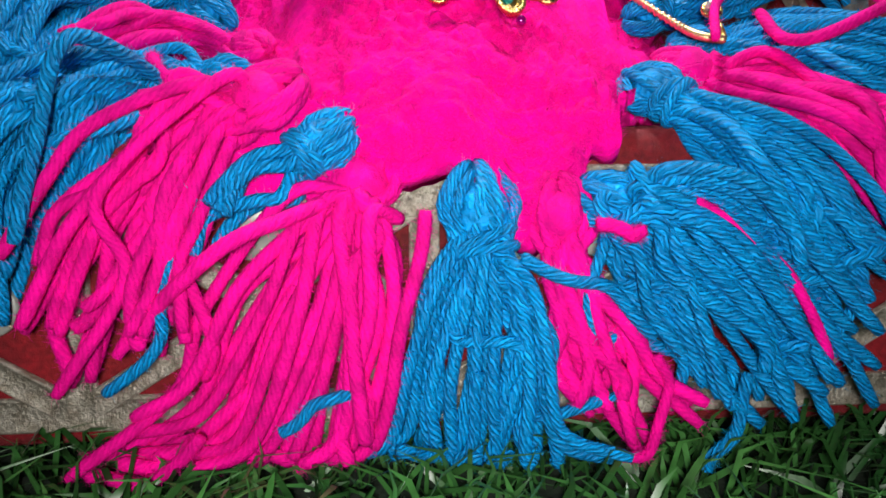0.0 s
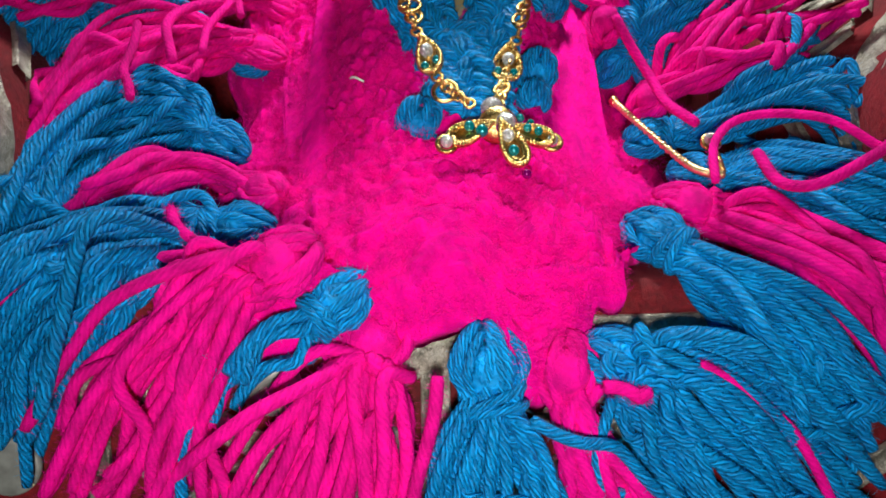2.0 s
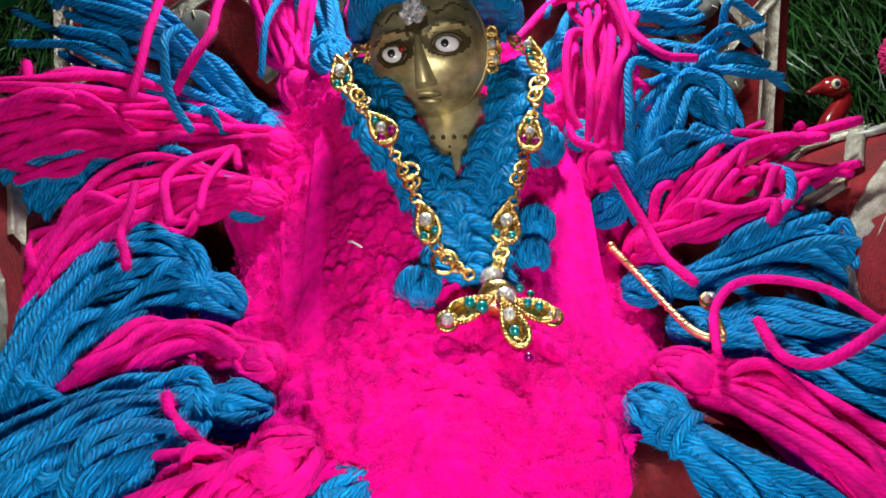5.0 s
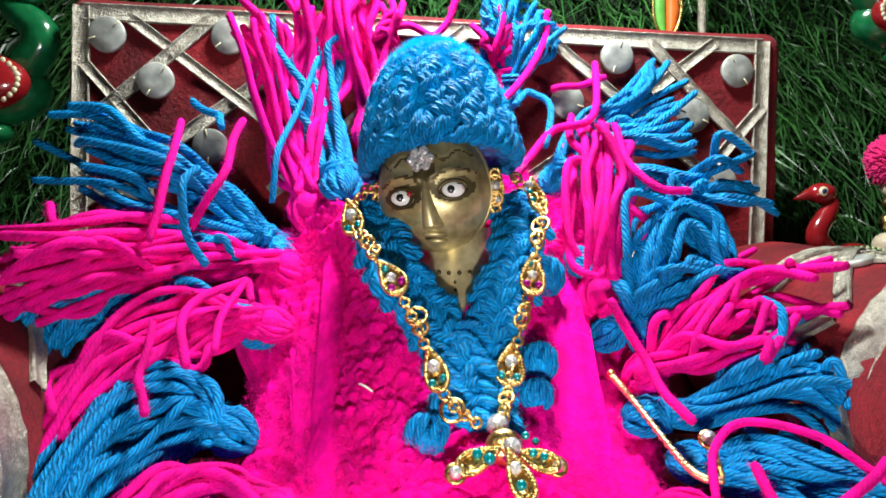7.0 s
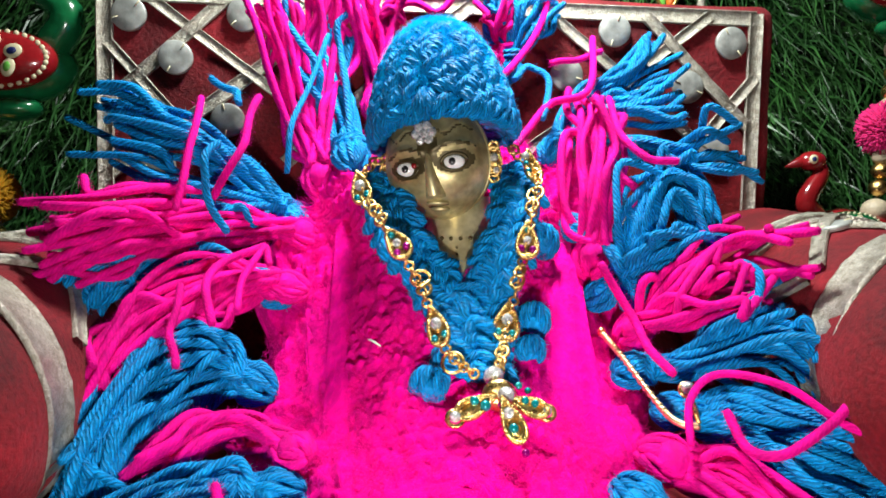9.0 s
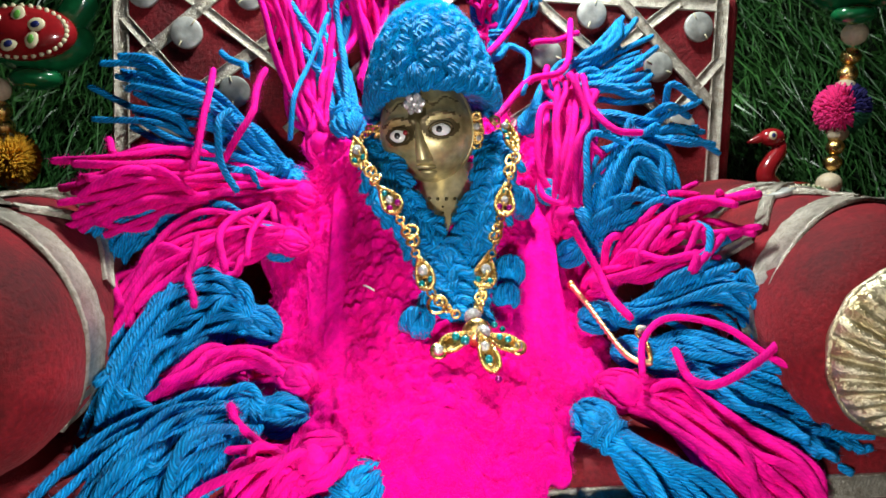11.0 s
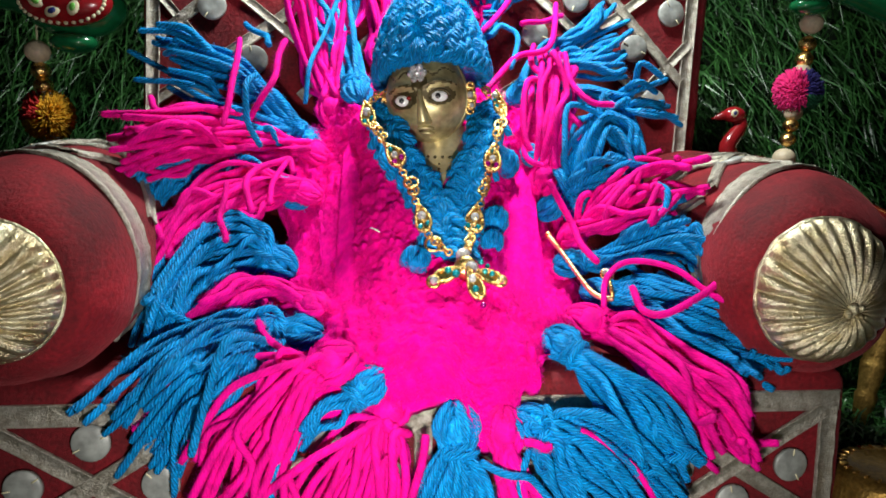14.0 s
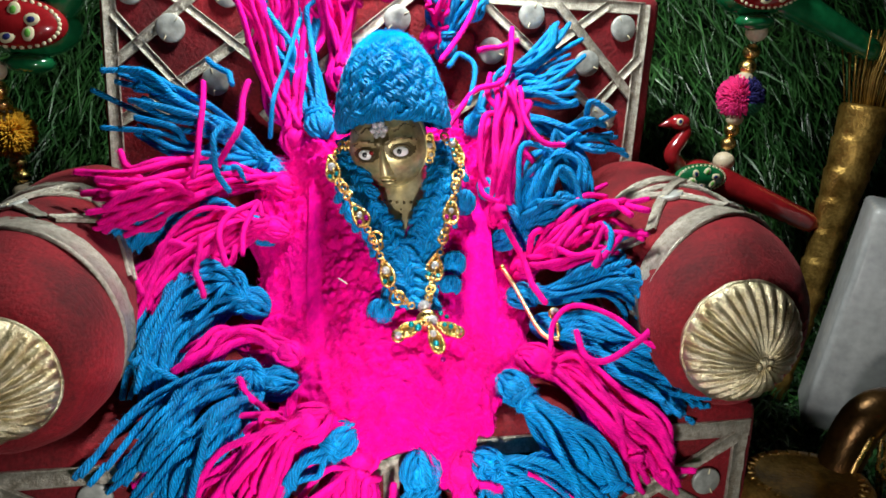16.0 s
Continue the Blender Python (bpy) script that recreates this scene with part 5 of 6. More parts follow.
dome = Build()
rows = []
for i in range(19):
    t = i / 18
    z = -0.003 + 0.0310 * t
    rows.append([Vector((cap_radius(t) * 0.93 * math.cos(k * math.pi / 24), cap_radius(t) * 0.88 * math.sin(k * math.pi / 24), z + sag(k * math.pi / 24, t))) for k in range(48)])
rows = [[Vector((p.x * 0.8, p.y * 0.8, p.z + 0.002)) for p in rows[0]]] + rows
dome.grid(rows, 0, True, True)
part("lining", dome, M_BLUE, hat)
wool = Build()
t = 0.02
while t < 0.985:
    r = cap_radius(t)
    n = max(4, int(2 * math.pi * r / 0.0066))
    for k in range(n):
        a0 = 2 * math.pi * (k + 0.5 * (int(t * 40) % 2)) / n
        for sgn in (-1, 1):
            da = sgn * math.pi / n * 0.95
            dt = 0.20 * (1 - 0.5 * t) * rnd.uniform(0.7, 1.35)
            da *= rnd.uniform(0.5, 1.7)
            slip, rise = rnd.gauss(0, 0.5) * math.pi / n, rnd.gauss(0, 0.022)
            for ply in (-0.5, 0.5):
                pts = []
                for i in range(11):
                    f = i / 10
                    tt = max(0.01, min(0.995, t + rise + dt * f + 0.035 * ply))
                    rr = cap_radius(tt) * (0.95 + 0.06 * math.sin(f * math.pi)) + 0.0014 * math.sin(f * math.pi)
                    aa = a0 + slip + da * f ** 1.2 + ply * 0.0011 / max(0.004, rr)
                    pts.append(Vector((rr * math.cos(aa) + rnd.gauss(0, 0.0001), rr * 0.95 * math.sin(aa), -0.003 + 0.0310 * tt + sag(aa, tt))))
                yarn_tube(wool, "blue", pts, rnd.uniform(0.65, 0.95))
    t += 0.105 + 0.03 * (1 - t)
# the rolled edge: strands wound round the brim
for k in range(58):
    a0 = 2 * math.pi * (k + rnd.uniform(-0.4, 0.4)) / 58
    pts, slant = [], rnd.uniform(0.1, 0.8)
    for i in range(11):
        w, aa = math.pi * (-0.75 + 1.6 * i / 10), a0 + slant * i / 10
        rr = cap_radius(0.03) - 0.0002 + 0.0011 * math.cos(w)
        pts.append(Vector((rr * math.cos(aa), rr * 0.95 * math.sin(aa), -0.0014 + 0.0026 * math.sin(w) + sag(aa, 0))) + Vector((rnd.gauss(0, 0.00015), rnd.gauss(0, 0.00015), rnd.gauss(0, 0.0002))))
    yarn_tube(wool, "blue", pts, rnd.uniform(0.8, 1.2))
tagged(part("crochet_stitching", wool, M_BLUE, hat), kind="stuff")
hair = Build()
verts, faces = [], []
for _ in range(60000):
    t, w = rnd.uniform(-0.06, 1.0), rnd.uniform(0, 2 * math.pi)
    r = cap_radius(max(0.0, t)) + rnd.uniform(-0.0004, 0.0012)
    p = Vector((r * math.cos(w), r * 0.95 * math.sin(w), -0.003 + 0.0325 * t + sag(w, max(0.0, t))))
    d = (Vector((math.cos(w), math.sin(w), t)) + Vector((rnd.gauss(0, 0.7), rnd.gauss(0, 0.7), rnd.gauss(0, 0.7)))).normalized()
    e = d.orthogonal().normalized() * 0.00004
    ln = rnd.uniform(0.0008, 0.0024)
    k = len(verts)
    verts += [p - e, p + e, p + d * ln]
    faces.append((k, k + 1, k + 2))
hair.add(verts, faces)
tagged(part("fuzz", hair, M_BLUEFUZZ, hat, "short loose blue wool fibres"), kind="stuff")

# ---- jewellery ----
necklace = thing("necklace", "gold chain necklace with teal and clear stones over the collar", "necklace", Matrix.Translation(D(0.009, 0.0425, 0.012)))
NECK_INV = necklace.matrix_world.inverted()


def jewel_part(name, b, mat, root, label=""):
    ob = part(name, b, mat, root, label)
    ob.matrix_parent_inverse = root.matrix_world.inverted()
    return ob


def gold_ring(c, normal, r, thick, root, squash=1.0):
    e = Vector(normal).normalized().orthogonal().normalized()
    g2 = Vector(normal).normalized().cross(e)
    b = Build().tube([Vector(c) + (e * math.cos(k * math.pi / 12) + g2 * squash * math.sin(k * math.pi / 12)) * r for k in range(24)], thick, 0, 7, closed=True)
    return jewel_part("ring", b, M_GOLD, root)


def drop(c, way, length, width, root, stones, normal=None):
    """A teardrop of twisted gold wire round a back plate, set with stones: (along, across, radius, material)."""
    nn = (normal or N2).normalized()
    t = (way - nn * way.dot(nn)).normalized()
    e = t.cross(nn).normalized()

    def at(u, w, h=0.0):
        return c + t * u * length + e * w * width + nn * h

    loop = []
    for k in range(40):
        a = 2 * math.pi * k / 40
        loop.append(at(-0.5 * math.cos(a), 0.5 * math.sin(a) * math.sin(a / 2) ** 1.2, 0.0006))
    b = Build()
    b.tube(loop, 0.0005, 0, 6, closed=True)
    for k in range(0, 40):
        b.ball(loop[k] + nn * 0.0003, 0.00062, 0, 6, 4)
    inner = [at(-0.40 * math.cos(2 * math.pi * k / 40), 0.38 * math.sin(2 * math.pi * k / 40) * math.sin(math.pi * k / 40) ** 1.2, 0.0004) for k in range(40)]
    b.tube(inner, 0.00038, 0, 6, 2, 0.0012, 0.3, closed=True)
    b.grid([[at(0.1, 0, 0.0)] * 40, [p - nn * 0.0004 for p in loop], [p - nn * 0.0012 for p in loop], [at(0.1, 0, -0.0012)] * 40], 0, True)
    frame_ob = jewel_part("setting", b, M_GOLD, root)
    for u, w, r, mat in stones:
        s = Build().ball(at(u, w, 0.0008), (r, r, r), 0, 12, 8)
        part("stone", s, mat, frame_ob).matrix_parent_inverse = Matrix.Identity(4)
    return frame_ob


GEMS_A = [(0.28, -0.20, 0.0010, M_TEAL), (0.28, 0.22, 0.0010, M_TEAL), (-0.06, 0.0, 0.0016, M_CRYSTAL)]
GEMS_B = [(0.26, -0.20, 0.0010, M_MAGENTA), (0.26, 0.20, 0.0010, M_MAGENTA), (0.02, 0.0, 0.0012, M_CRYSTAL), (-0.26, 0.0, 0.0009, M_TEAL)]
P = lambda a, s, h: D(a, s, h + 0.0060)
up_l, dn_l = P(-0.0250, 0.1080, 0.019), P(-0.0160, 0.0900, 0.018)
drop(P(-0.0246, 0.1040, 0.020), P(-0.023, 0.097, 0.02) - P(-0.0246, 0.110, 0.02), 0.0100, 0.0068, necklace, GEMS_A, (N2 + Vector((-0.5, -0.3, 0))))
drop(P(-0.0146, 0.0860, 0.018), P(-0.0105, 0.079, 0.017) - P(-0.0180, 0.092, 0.018), 0.0105, 0.0070, necklace, GEMS_B, (N2 + Vector((-0.3, 0, 0))))
drop(P(-0.0044, 0.0620, 0.0135), P(-0.0022, 0.055, 0.012) - P(-0.0068, 0.069, 0.0145), 0.0112, 0.0068, necklace, GEMS_A, (N2 + Vector((-0.45, 0, 0))))
drop(P(0.0190, 0.0860, 0.017), P(0.0180, 0.079, 0.016) - P(0.0200, 0.093, 0.018), 0.0110, 0.0074, necklace, GEMS_B, (N2 + Vector((0.1, 0, 0))))
drop(P(0.0126, 0.0625, 0.0125), P(0.0118, 0.056, 0.012) - P(0.0140, 0.069, 0.0135), 0.0110, 0.0086, necklace, GEMS_A)
drop(P(0.0222, 0.1120, 0.019), P(0.0226, 0.106, 0.019) - P(0.0190, 0.118, 0.018), 0.0100, 0.0060, necklace, [(0.2, 0.3, 0.001, M_TEAL), (-0.05, 0.3, 0.0009, M_TEAL), (-0.3, 0.2, 0.0012, M_CRYSTAL)], (N2 + Vector((0.4, 0, 0))))
for a, s, h, r in ((-0.0086, 0.0745, 0.0160, 0.0022), (-0.0076, 0.0715, 0.0155, 0.0016), (-0.0010, 0.0520, 0.0120, 0.0024), (0.0224, 0.1010, 0.0185, 0.0022), (0.0212, 0.0970, 0.0180, 0.0017), (0.0166, 0.0765, 0.0150, 0.0014),
                   (0.0158, 0.0735, 0.0145, 0.0018), (0.0108, 0.0535, 0.0125, 0.0016), (0.0102, 0.0508, 0.0125, 0.0012), (-0.0206, 0.0960, 0.0190, 0.0016), (-0.0190, 0.0935, 0.0187, 0.0015), (-0.0222, 0.0980, 0.0192, 0.0014),
                   (-0.0215, 0.116, 0.018, 0.0016), (0.0180, 0.1195, 0.018, 0.0016)):
    gold_ring(P(a, s, h + 0.0008), N_DIR + Vector((rnd.uniform(-0.4, 0.4), 0, rnd.uniform(-0.3, 0.3))), r * 1.12, 0.00046, necklace, rnd.uniform(0.7, 1.0))
for way in ([(-0.0180, 0.119, 0.0185), (-0.0250, 0.108, 0.0200), (-0.0205, 0.095, 0.0190), (-0.0120, 0.080, 0.0170), (-0.0070, 0.068, 0.0150), (-0.0022, 0.055, 0.0130), (0.0050, 0.0475, 0.0130)],
            [(0.0165, 0.121, 0.0180), (0.0235, 0.109, 0.0190), (0.0215, 0.097, 0.0185), (0.0185, 0.084, 0.0170), (0.0158, 0.0725, 0.0145), (0.0120, 0.058, 0.0130), (0.0095, 0.0475, 0.0130)]):
    line = smooth_path([P(*q) for q in way], 40)
    for k in range(1, 39):
        t = line[k + 1] - line[k - 1]
        axis = t.normalized().cross(N2 if k % 2 else Vector((1, 0, 0)).cross(t)).normalized() if k % 2 else N2
        gold_ring(line[k], axis, 0.00115, 0.00034, necklace)
PC = P(0.0092, 0.0425, 0.0125)
pendant_stones = [(0.15, 0.0, 0.0013, M_TEAL), (-0.15, 0.1, 0.0010, M_CRYSTAL)]
for a, s, h, ln, wd, st in ((0.0040, 0.0405, 0.0124, 0.0098, 0.0062, [(-0.20, -0.15, 0.0014, M_TEAL), (-0.02, 0.20, 0.0012, M_TEAL)]), (0.0156, 0.0400, 0.0124, 0.0096, 0.0056, [(-0.1, -0.2, 0.0010, M_TEAL), (0.15, -0.2, 0.0010, M_TEAL)]),
                            (0.0116, 0.0368, 0.0128, 0.0112, 0.0062, [(-0.15, 0.0, 0.0014, M_CRYSTAL), (0.18, 0.05, 0.0012, M_TEAL)])):
    drop(P(a, s, h), P(a, s, h) - PC, ln, wd, necklace, st)
for a, s, h, r, mat in ((0.0084, 0.0475, 0.0130, 0.0026, M_CRYSTAL), (0.0108, 0.0418, 0.0145, 0.0022, M_CRYSTAL), (-0.0008, 0.0378, 0.0130, 0.0014, M_CRYSTAL), (0.0198, 0.0385, 0.0130, 0.0013, M_CRYSTAL), (0.0140, 0.0445, 0.0135, 0.0010, M_TEAL), (0.0160, 0.0432, 0.0134, 0.0009, M_TEAL), (0.0142, 0.0298, 0.0118, 0.0010, M_MAGENTA),
                        (0.0094, 0.0395, 0.0150, 0.0008, M_MAGENTA)):
    jewel_part("stone", Build().ball(P(a, s, h), r, 0, 10, 7), mat, necklace)
jewel_part("setting", Build().ball(P(0.0094, 0.0432, 0.0122), (0.0042, 0.0022, 0.0040), 0, 16, 10), M_GOLD, necklace)
for a, s, r in ((-0.0008, 0.0378, 0.0019), (0.0198, 0.0385, 0.0018)):
    gold_ring(P(a, s, 0.0122), N2, r, 0.0006, necklace)


def earring(c, side):
    e = thing("earring", "gold earring with clear stones on the brass figure's ear", "earring", Matrix.Translation(c), "pair of earrings")
    b = Build()
    for k, (z, r) in enumerate(((0.0042, 0.0012), (0.0022, 0.0017), (0.0000, 0.0021), (-0.0024, 0.0019), (-0.0045, 0.0013))):
        b.tube([Vector((math.cos(w * math.pi / 8) * r, -0.0006, z + math.sin(w * math.pi / 8) * r)) for w in range(16)], 0.0005, 0, 7, 2, 0.0015, 0.3, closed=True)
    b.ball((0, 0.0004, 0), (0.0018, 0.0006, 0.0048), 0, 10, 8)
    part("setting", b, M_GOLD, e)
    part("stone", Build().ball((0, -0.0010, 0.0010), 0.0013, 0, 10, 7), M_CRYSTAL, e)
    part("stone", Build().ball((side * 0.0006, -0.0008, -0.0026), 0.0010, 0, 10, 7), M_CRYSTAL, e)


earring(HEAD @ Vector((-0.0158, -0.0030, -0.0012)), -1)
earring(HEAD @ Vector((0.0158, -0.0030, -0.0012)), 1)

bindi = Build()
for k in range(7):
    w = k * math.pi / 3
    r = 0.0 if k == 6 else 0.0022
    bindi.ball(HEAD @ Vector((r * math.cos(w) - 0.0002, face_y(0, 0.0088) - 0.0004, 0.0088 + r * math.sin(w))), (0.0014, 0.0008, 0.0014), 0, 8, 6)
tagged(part("forehead_jewel", bindi, M_CRYSTAL, None, "cluster of clear rhinestones on the figure's forehead"), "", "jewel")

cane = thing("gold_stick", "thin beaded gold stick with a stone lying on the dress", "ornament", Matrix.Translation(P(0.0495, 0.0457, 0.0)))
line = smooth_path([P(0.0388, 0.0655, 0.001), P(0.0424, 0.0565, 0.003), P(0.0481, 0.0412, 0.006), P(0.0510, 0.0360, 0.008), P(0.0546, 0.0352, 0.008)], 60)
shaft = Build().tube(line, 0.0007, 0, 8)
for p in smooth_path(line, 36):
    shaft.ball(p, 0.0010, 0, 8, 6)
jewel_part("shaft", shaft, M_PALEGOLD, cane)
jewel_part("tip", Build().ball(line[0], (0.0013, 0.0013, 0.0015), 0, 10, 7), M_GOLD, cane)
jewel_part("stone", Build().ball(P(0.0549, 0.0455, 0.0075), 0.0017, 0, 10, 7), M_CRYSTAL, cane)
gold_ring(P(0.0549, 0.0452, 0.0070), N2, 0.0019, 0.0006, cane)
jewel_part("arm", Build().tube([P(0.0543, 0.0440, 0.0068), P(0.0554, 0.0415, 0.0072), P(0.0552, 0.0360, 0.008)], 0.0008, 0, 7), M_GOLD, cane)


# ---- hanging strings of beads with painted wooden birds ----
def painted_bird(root, c, size, body, wing_top, facing, tail, fat=0.36, crane=0.0):
    """A plain painted wooden bird: body, neck and head, with a painted oval wing."""
    b = Build()
    f = facing
    C = Vector(c)
    b.ball(C + Vector((0, 0.004, 0)), (size * 1.05, size * 0.55, size * 0.62), 0, 24, 14)
    b.ball(C + Vector((0, -size * 0.30, size * 0.05)), (size * 0.95, size * 0.42, size * 0.50), 1, 28, 16)
    neck = smooth_path([C + Vector((f * size * 0.55, 0.003, size * 0.25)), C + Vector((f * size * 1.0, 0, size * 0.85)), C + Vector((f * size * 0.55, 0.4 * crane, size * 1.35 + 0.7 * crane)), C + Vector((f * size * 0.75, 0.6 * crane, size * 1.62 + crane))], 20)
    b.tube(neck, [size * (0.34 - 0.008 * k) for k in range(20)], 0, 14)
    head = C + Vector((f * size * 0.80, -0.001 + 0.6 * crane, size * 1.62 + crane))
    b.ball(head, (size * 0.40, size * 0.30, size * 0.28), 0, 16, 10)
    b.tube([head + Vector((f * size * (0.25 + 0.10 * k), 0, -size * 0.03 * k)) for k in range(6)], [size * (0.20 - 0.034 * k) for k in range(6)], 0 if crane else 2, 10)
    b.ball(head + Vector((f * size * 0.08, -size * 0.27, size * 0.04)), (size * 0.13, size * 0.05, size * 0.13), 2, 12, 8)
    b.ball(head + Vector((f * size * 0.08, -size * 0.31, size * 0.04)), (size * 0.07, size * 0.03, size * 0.07), 3, 10, 6)
    t = [C + Vector((-f * size * 0.6, 0.002, 0)), C + Vector(tail) * 0.5 + Vector((0, 0, 0.002)), C + Vector(tail)]
    b.tube(smooth_path(t, 16), [size * (fat - 0.012 * k) for k in range(16)], 0, 14)
    b.ball(C + Vector((0, 0, -size * 0.72)), (size * 0.5, size * 0.4, size * 0.22), 0, 16, 8)

    def wing(u, w):
        y = math.sqrt(max(0.0, 1 - u * u - w * w))
        return C + Vector((u * size * 0.95, -size * 0.30 - y * size * 0.42, size * 0.05 + w * size * 0.50))

    for k in range(34):
        a = 2 * math.pi * k / 34
        b.ball(wing(0.90 * math.cos(a), 0.90 * math.sin(a)), (size * 0.05, size * 0.03, size * 0.05), 2, 8, 5)
    for k in range(6):
        a = 2 * math.pi * k / 6 + 0.3
        p = wing(0.45 * math.cos(a), 0.52 * math.sin(a))
        b.ball(p, (size * 0.17, size * 0.04, size * 0.12), 2, 12, 6, pose(0, 0, 0, 0, -math.degrees(a) * 0.8, 0).to_3x3())
        b.ball(p + Vector((0, -size * 0.03, 0)), (size * 0.09, size * 0.03, size * 0.06), 4 if k % 2 else 3, 10, 6, pose(0, 0, 0, 0, -math.degrees(a) * 0.8, 0).to_3x3())
    ob = part("bird", b, [body, wing_top, M_CREAM, M_NAVY, M_LEAFGREEN], root, "painted wooden bird")
    ob.matrix_parent_inverse = root.matrix_world.inverted()
    return ob


def pompom(root, c, r, colours):
    """A wool ball of clipped tufts in coloured sectors."""
    b = Build()
    for k in range(len(colours)):
        b.ball(Vector(c), r * 0.55, k, 10, 8)
    for _ in range(1500):
        d = Vector((rnd.gauss(0, 1), rnd.gauss(0, 1), rnd.gauss(0, 1))).normalized()
        k = int((math.atan2(d.z + 0.2, d.x) / (2 * math.pi) + 0.5) * len(colours)) % len(colours)
        e = d.orthogonal().normalized() * 0.0005
        g2 = d.cross(e)
        p = Vector(c) + d * r * 0.4
        q = Vector(c) + d * r * rnd.uniform(0.88, 1.05)
        b.add([p - e, p + e, p + g2, q - e, q + e, q + g2], [(0, 1, 4, 3), (1, 2, 5, 4), (2, 0, 3, 5), (3, 4, 5)], k)
    ob = part("pompom", b, colours, root, "clipped wool pompom in several colours")
    ob.matrix_parent_inverse = root.matrix_world.inverted()


def bead_string(top, bottom, marks, label, colours):
    root = thing("bead_string", label, "hanging ornament", Matrix.Translation(top), "hanging bead strings")
    top, bottom = Vector(top), Vector(bottom)
    jewel_part("cord", Build().tube([top + Vector((0, 0, 0.16)), top, top.lerp(bottom, 0.5), bottom], 0.0005, 0, 6), M_CREAM, root)
    for f, r, mat in marks:
        if mat is None:
            pompom(root, top.lerp(bottom, f), r, colours)
        else:
            b = Build()
            c = top.lerp(bottom, f)
            b.ball(c, (r, r, r * 0.9), 0, 18, 12)
            jewel_part("bead", b, mat, root, "gilt bead" if mat == M_GOLD else "pale wooden bead")
    return root


MARKS = [(0.0, 0.0056, M_WOOD), (0.15, 0.0044, M_GOLD), (0.265, 0.0044, M_GOLD), (0.36, 0.0046, M_WOOD), (0.50, 0.0118, None), (0.66, 0.0046, M_WOOD), (0.755, 0.0040, M_GOLD), (0.86, 0.0040, M_GOLD), (1.0, 0.0056, M_WOOD)]
r_string = bead_string((0.1875, 0.287, 0.1940), (0.1765, 0.283, 0.1272), MARKS, "wooden and gilt beads with a pink and navy pompom", [M_POMPINK, M_POMGREEN, M_POMNAVY, M_POMPINK])
painted_bird(r_string, (0.176, 0.268, 0.2120), 0.0190, M_GREEN, M_RED, -1, (0.064, -0.004, -0.028), 0.46)
painted_bird(r_string, (0.1595, 0.277, 0.1195), 0.0145, M_RED, M_GREEN, -1, (0.064, -0.010, -0.024), 0.56, 0.005)
l_string = bead_string((-0.1810, 0.262, 0.1690), (-0.1770, 0.268, 0.1120), MARKS, "wooden and gilt beads with a yellow and red pompom", [M_YELLOW, M_YELLOW, M_YELLOW, M_POMRED])
painted_bird(l_string, (-0.1620, 0.257, 0.1880), 0.0215, M_GREEN, M_RED, 1, (-0.056, 0.004, 0.004))

# ---- things beside the sofa ----
whisk = thing("gold_cone", "ridged gold cone with a tuft of gold bristles", "ornament", Matrix.Translation((0.219, 0.262, 0.0)))
A, Bp = Vector((0.214, 0.262, -0.003)), Vector((0.2420, 0.268, 0.158))
b = Build()
b.tube([A.lerp(Bp, k / 90) for k in range(91)], [0.0036 + 0.0085 * k / 90 + 0.0011 * (k % 9) / 9 for k in range(91)], 0, 22, rounded=False)
jewel_part("cone", b, M_DULLGOLD, whisk)
b = Build()
for k in range(70):
    w, r = rnd.uniform(0, 6.28), rnd.uniform(0, 0.011)
    p = Bp + Vector((r * math.cos(w), r * math.sin(w), -0.004))
    b.tube([p, p + Vector((math.cos(w) * r * 0.3, math.sin(w) * r * 0.3, 0.018)), p + Vector((math.cos(w) * r * 0.9 + 0.003, math.sin(w) * r * 0.9, 0.036 + rnd.uniform(-0.006, 0.006)))], 0.00045, 0, 5)
jewel_part("bristles", b, M_DULLGOLD, whisk)

b = Build().box((-0.05, -0.02, 0.0), (0.05, 0.02, 0.115), 0.003)
slab = part("marble_slab", b, M_MARBLE, None, "grey marble slab standing on the turf")
slab.matrix_world = pose(0.2555, 0.215, -0.004, 0, 8, -28)
tagged(slab, category="slab")

plate = thing("brass_stand", "round-topped dull brass stand with embossed ticks, on the turf", "stand", Matrix.Translation((0.158, 0.145, -0.004)))
b = Build()
rows = []
for z, r in ((0.0, 0.026), (0.020, 0.0265), (0.0262, 0.0255), (0.0285, 0.0235), (0.0288, 0.0180), (0.0278, 0.0172), (0.0278, 0.002)):
    rows.append([Vector((r * math.cos(k * math.pi / 24), r * 0.85 * math.sin(k * math.pi / 24), z)) for k in range(48)])
b.grid(rows, 0, True, True)
part("body", b, M_DULLGOLD, plate)
b = Build()
for k in range(30):
    w = 2 * math.pi * k / 30
    b.ball((0.0208 * math.cos(w), 0.0177 * math.sin(w), 0.0289), (0.0017, 0.0005, 0.0006), 0, 8, 5, Matrix.Rotation(w, 3, "Z"))
part("embossing", b, M_GOLD, plate)

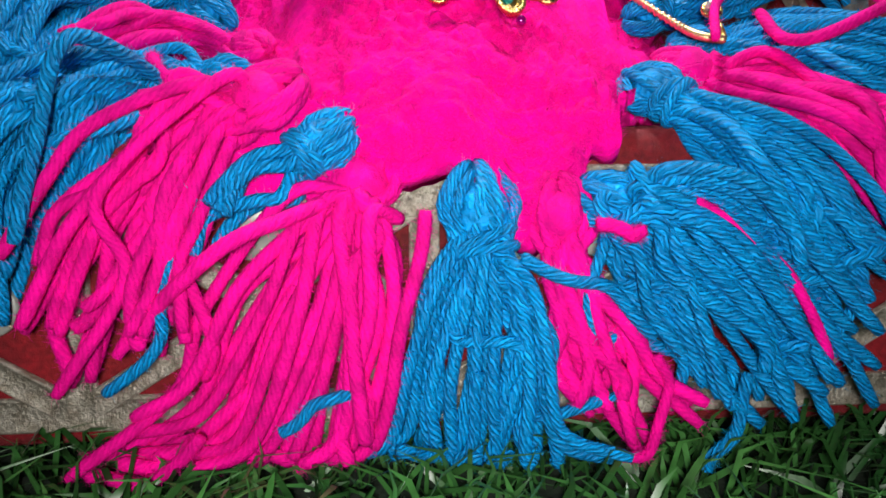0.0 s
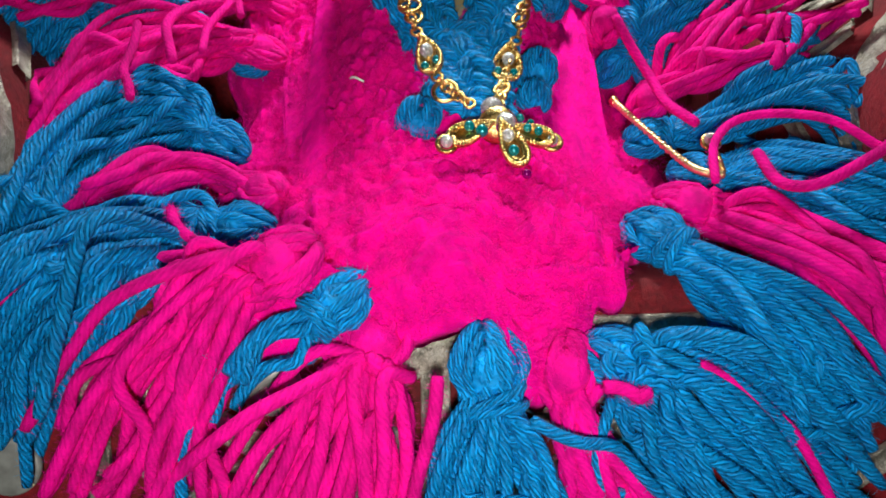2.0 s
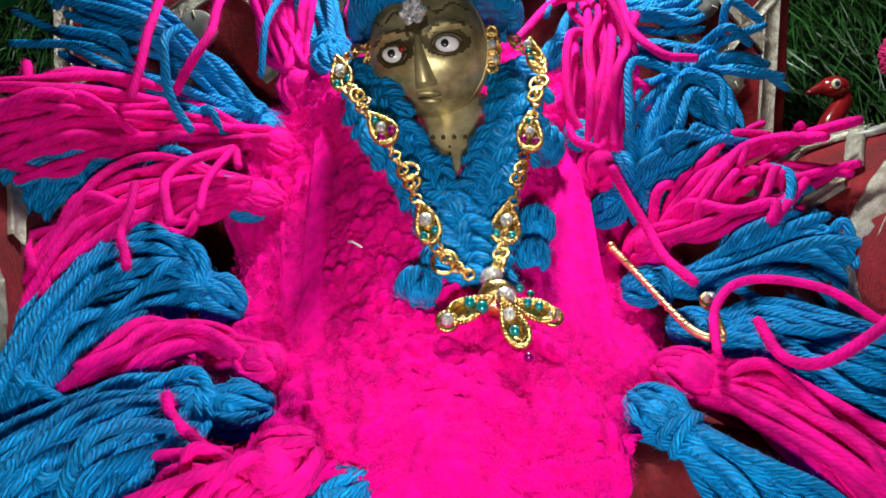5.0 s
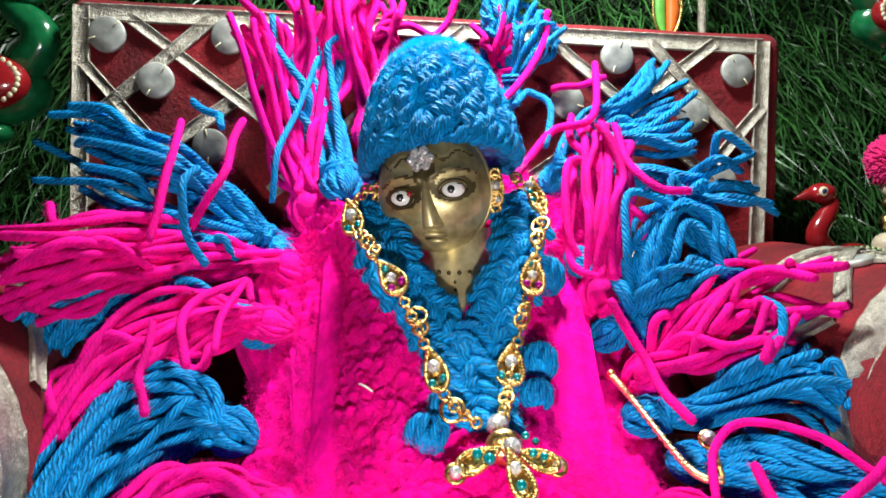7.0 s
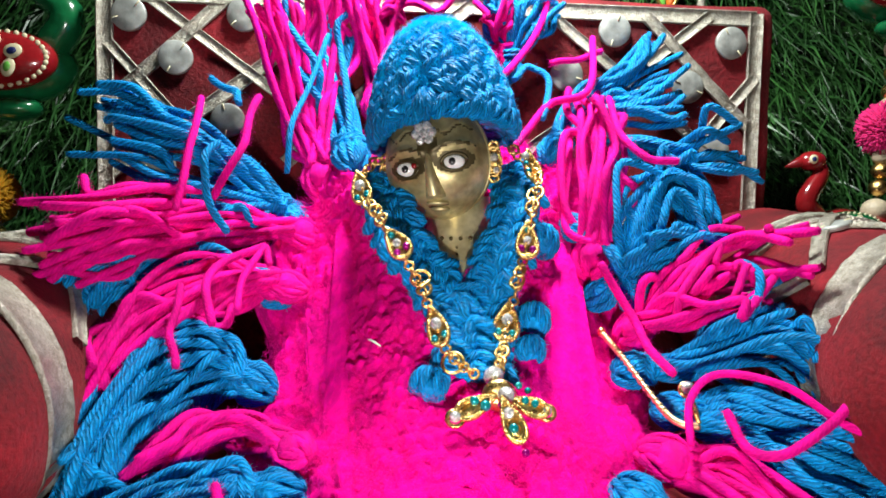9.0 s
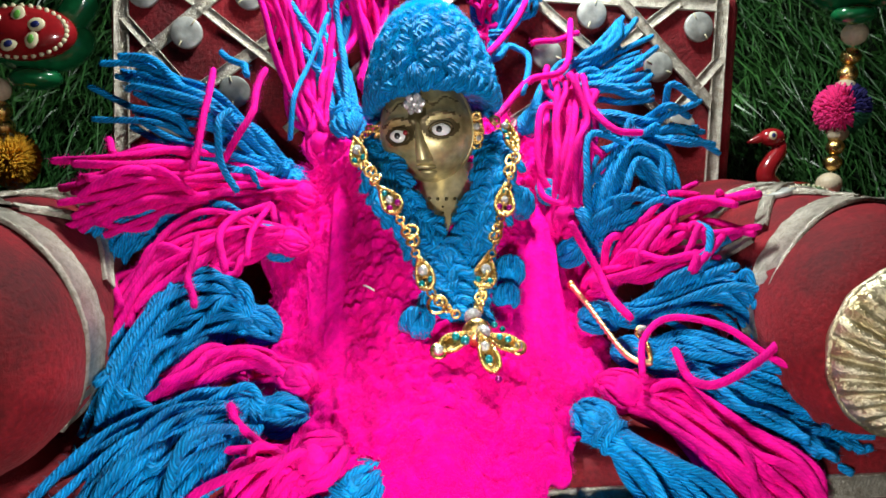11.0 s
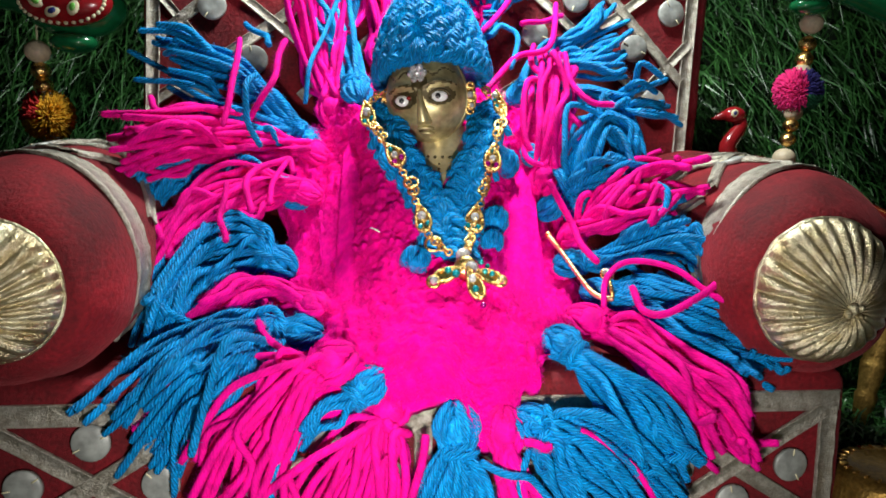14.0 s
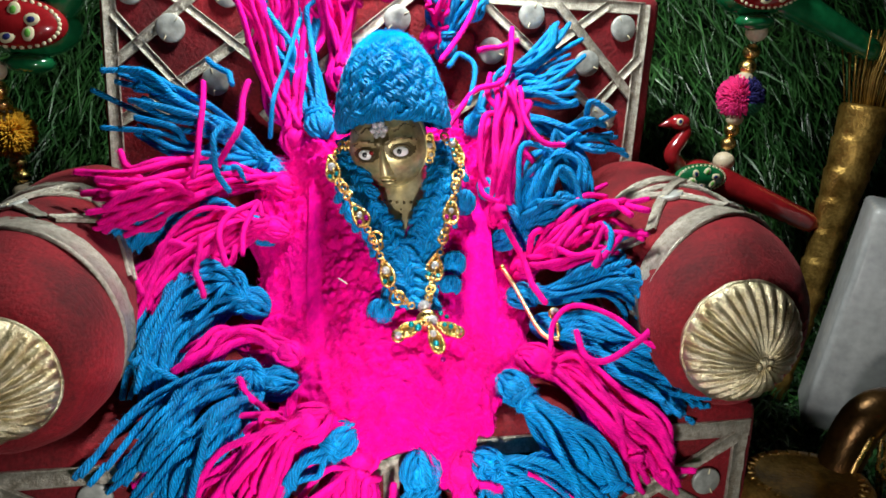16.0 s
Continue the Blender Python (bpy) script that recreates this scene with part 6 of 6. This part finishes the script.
cup = thing("bronze_horn", "dark bronze curved horn with a gilt edge, on the turf", "ornament", Matrix.Translation((0.183, 0.155, 0.0)))
b = Build()
b.tube(smooth_path([(-0.006, 0, -0.003), (-0.005, 0, 0.022), (0.002, 0, 0.043), (0.014, 0, 0.048), (0.026, 0.0, 0.040)], 30), [0.0075 + 0.0012 * math.sin(k * 0.1) for k in range(30)], 0, 18)
part("horn", b, M_BRONZE, cup)
b = Build()
b.tube(smooth_path([(-0.0065, -0.0076, 0.005), (-0.0055, -0.0078, 0.022), (0.0005, -0.0078, 0.041)], 16), 0.0014, 0, 8)
part("gilt_edge", b, M_GOLD, cup)

basket = thing("wire_basket", "small gold wire basket holding a red paper flower", "basket", Matrix.Translation((0.207, 0.148, -0.004)))
for k in range(16):
    w = 2 * math.pi * k / 16
    b = Build().tube([Vector((0.010 * math.cos(w), 0.010 * math.sin(w), 0)), Vector((0.014 * math.cos(w + 0.3), 0.014 * math.sin(w + 0.3), 0.025)), Vector((0.017 * math.cos(w + 0.6), 0.017 * math.sin(w + 0.6), 0.050))], 0.0007, 0, 6)
    part("wire", b, M_GOLD, basket)
for r, z in ((0.010, 0.0006), (0.014, 0.025), (0.017, 0.050)):
    b = Build().tube([Vector((r * math.cos(k * math.pi / 16), r * math.sin(k * math.pi / 16), z)) for k in range(32)], 0.0009, 0, 6, closed=True)
    part("hoop", b, M_GOLD, basket)
b = Build()
for k in range(26):
    d = Vector((rnd.gauss(0, 1), rnd.gauss(0, 1), rnd.gauss(0.4, 1))).normalized()
    b.ball(Vector((-0.006, 0, 0.058)) + d * 0.0065, (0.0045, 0.0045, 0.0012), 0, 10, 6, d.to_track_quat("Z", "Y").to_matrix())
b.tube([Vector((0, 0, 0.001)), Vector((-0.002, 0, 0.03)), Vector((-0.006, 0, 0.056))], 0.0012, 0, 6)
tagged(part("paper_flower", b, M_POMRED, None, "red paper flower in the wire basket"), "", "flower").matrix_world = Matrix.Translation((0.207, 0.148, -0.004))

# ---- small things ----
rod = Build().tube([Vector((0.1165, 0.318, 0.190 + 0.02 * k)) for k in range(6)], 0.0019, 0, 14, rounded=False)
tagged(part("metal_rod", rod, M_SILVER, None, "thin silver metal rod standing before the turf wall"), "", "rod")
charm = thing("leaf_charm", "green and orange leaf charm with gilt edge on turf", "ornament", Matrix.Translation((0.102, 0.322, 0.232)))
for side, mat in ((-1, M_LEAFGREEN), (1, M_ORANGE)):
    b = Build()
    rows = []
    for i in range(13):
        t = i / 12
        w = 0.0060 * math.sin(math.pi * min(1, t * 0.9 + 0.1)) ** 0.8
        rows.append([Vector((side * w * q, -0.0016 * math.sin(math.pi * q), -0.011 + 0.030 * t)) for q in (0.0, 0.25, 0.5, 0.75, 1.0)] + [Vector((side * w, 0.002, -0.011 + 0.030 * t)), Vector((0, 0.002, -0.011 + 0.030 * t))])
    b.grid(rows, 0, True, True)
    part("leaf_half", b, mat, charm)
b = Build().tube([Vector((0.0064 * math.cos(w * math.pi / 16), -0.001, 0.003 + 0.0145 * math.sin(w * math.pi / 16))) for w in range(32)], 0.0007, 0, 7, 2, 0.002, 0.25, closed=True)
part("gilt_edge", b, M_GOLD, charm)
for pts in ([on_dress(-0.0225, 0.066, 0.0022), on_dress(-0.0212, 0.0645, 0.0030), on_dress(-0.0190, 0.0625, 0.0024)],):
    tagged(part("thread_scrap", Build().tube(smooth_path(pts, 8), 0.00028, 0, 6), M_WHITE, None, "short scrap of white thread on the dress"), "", "thread")
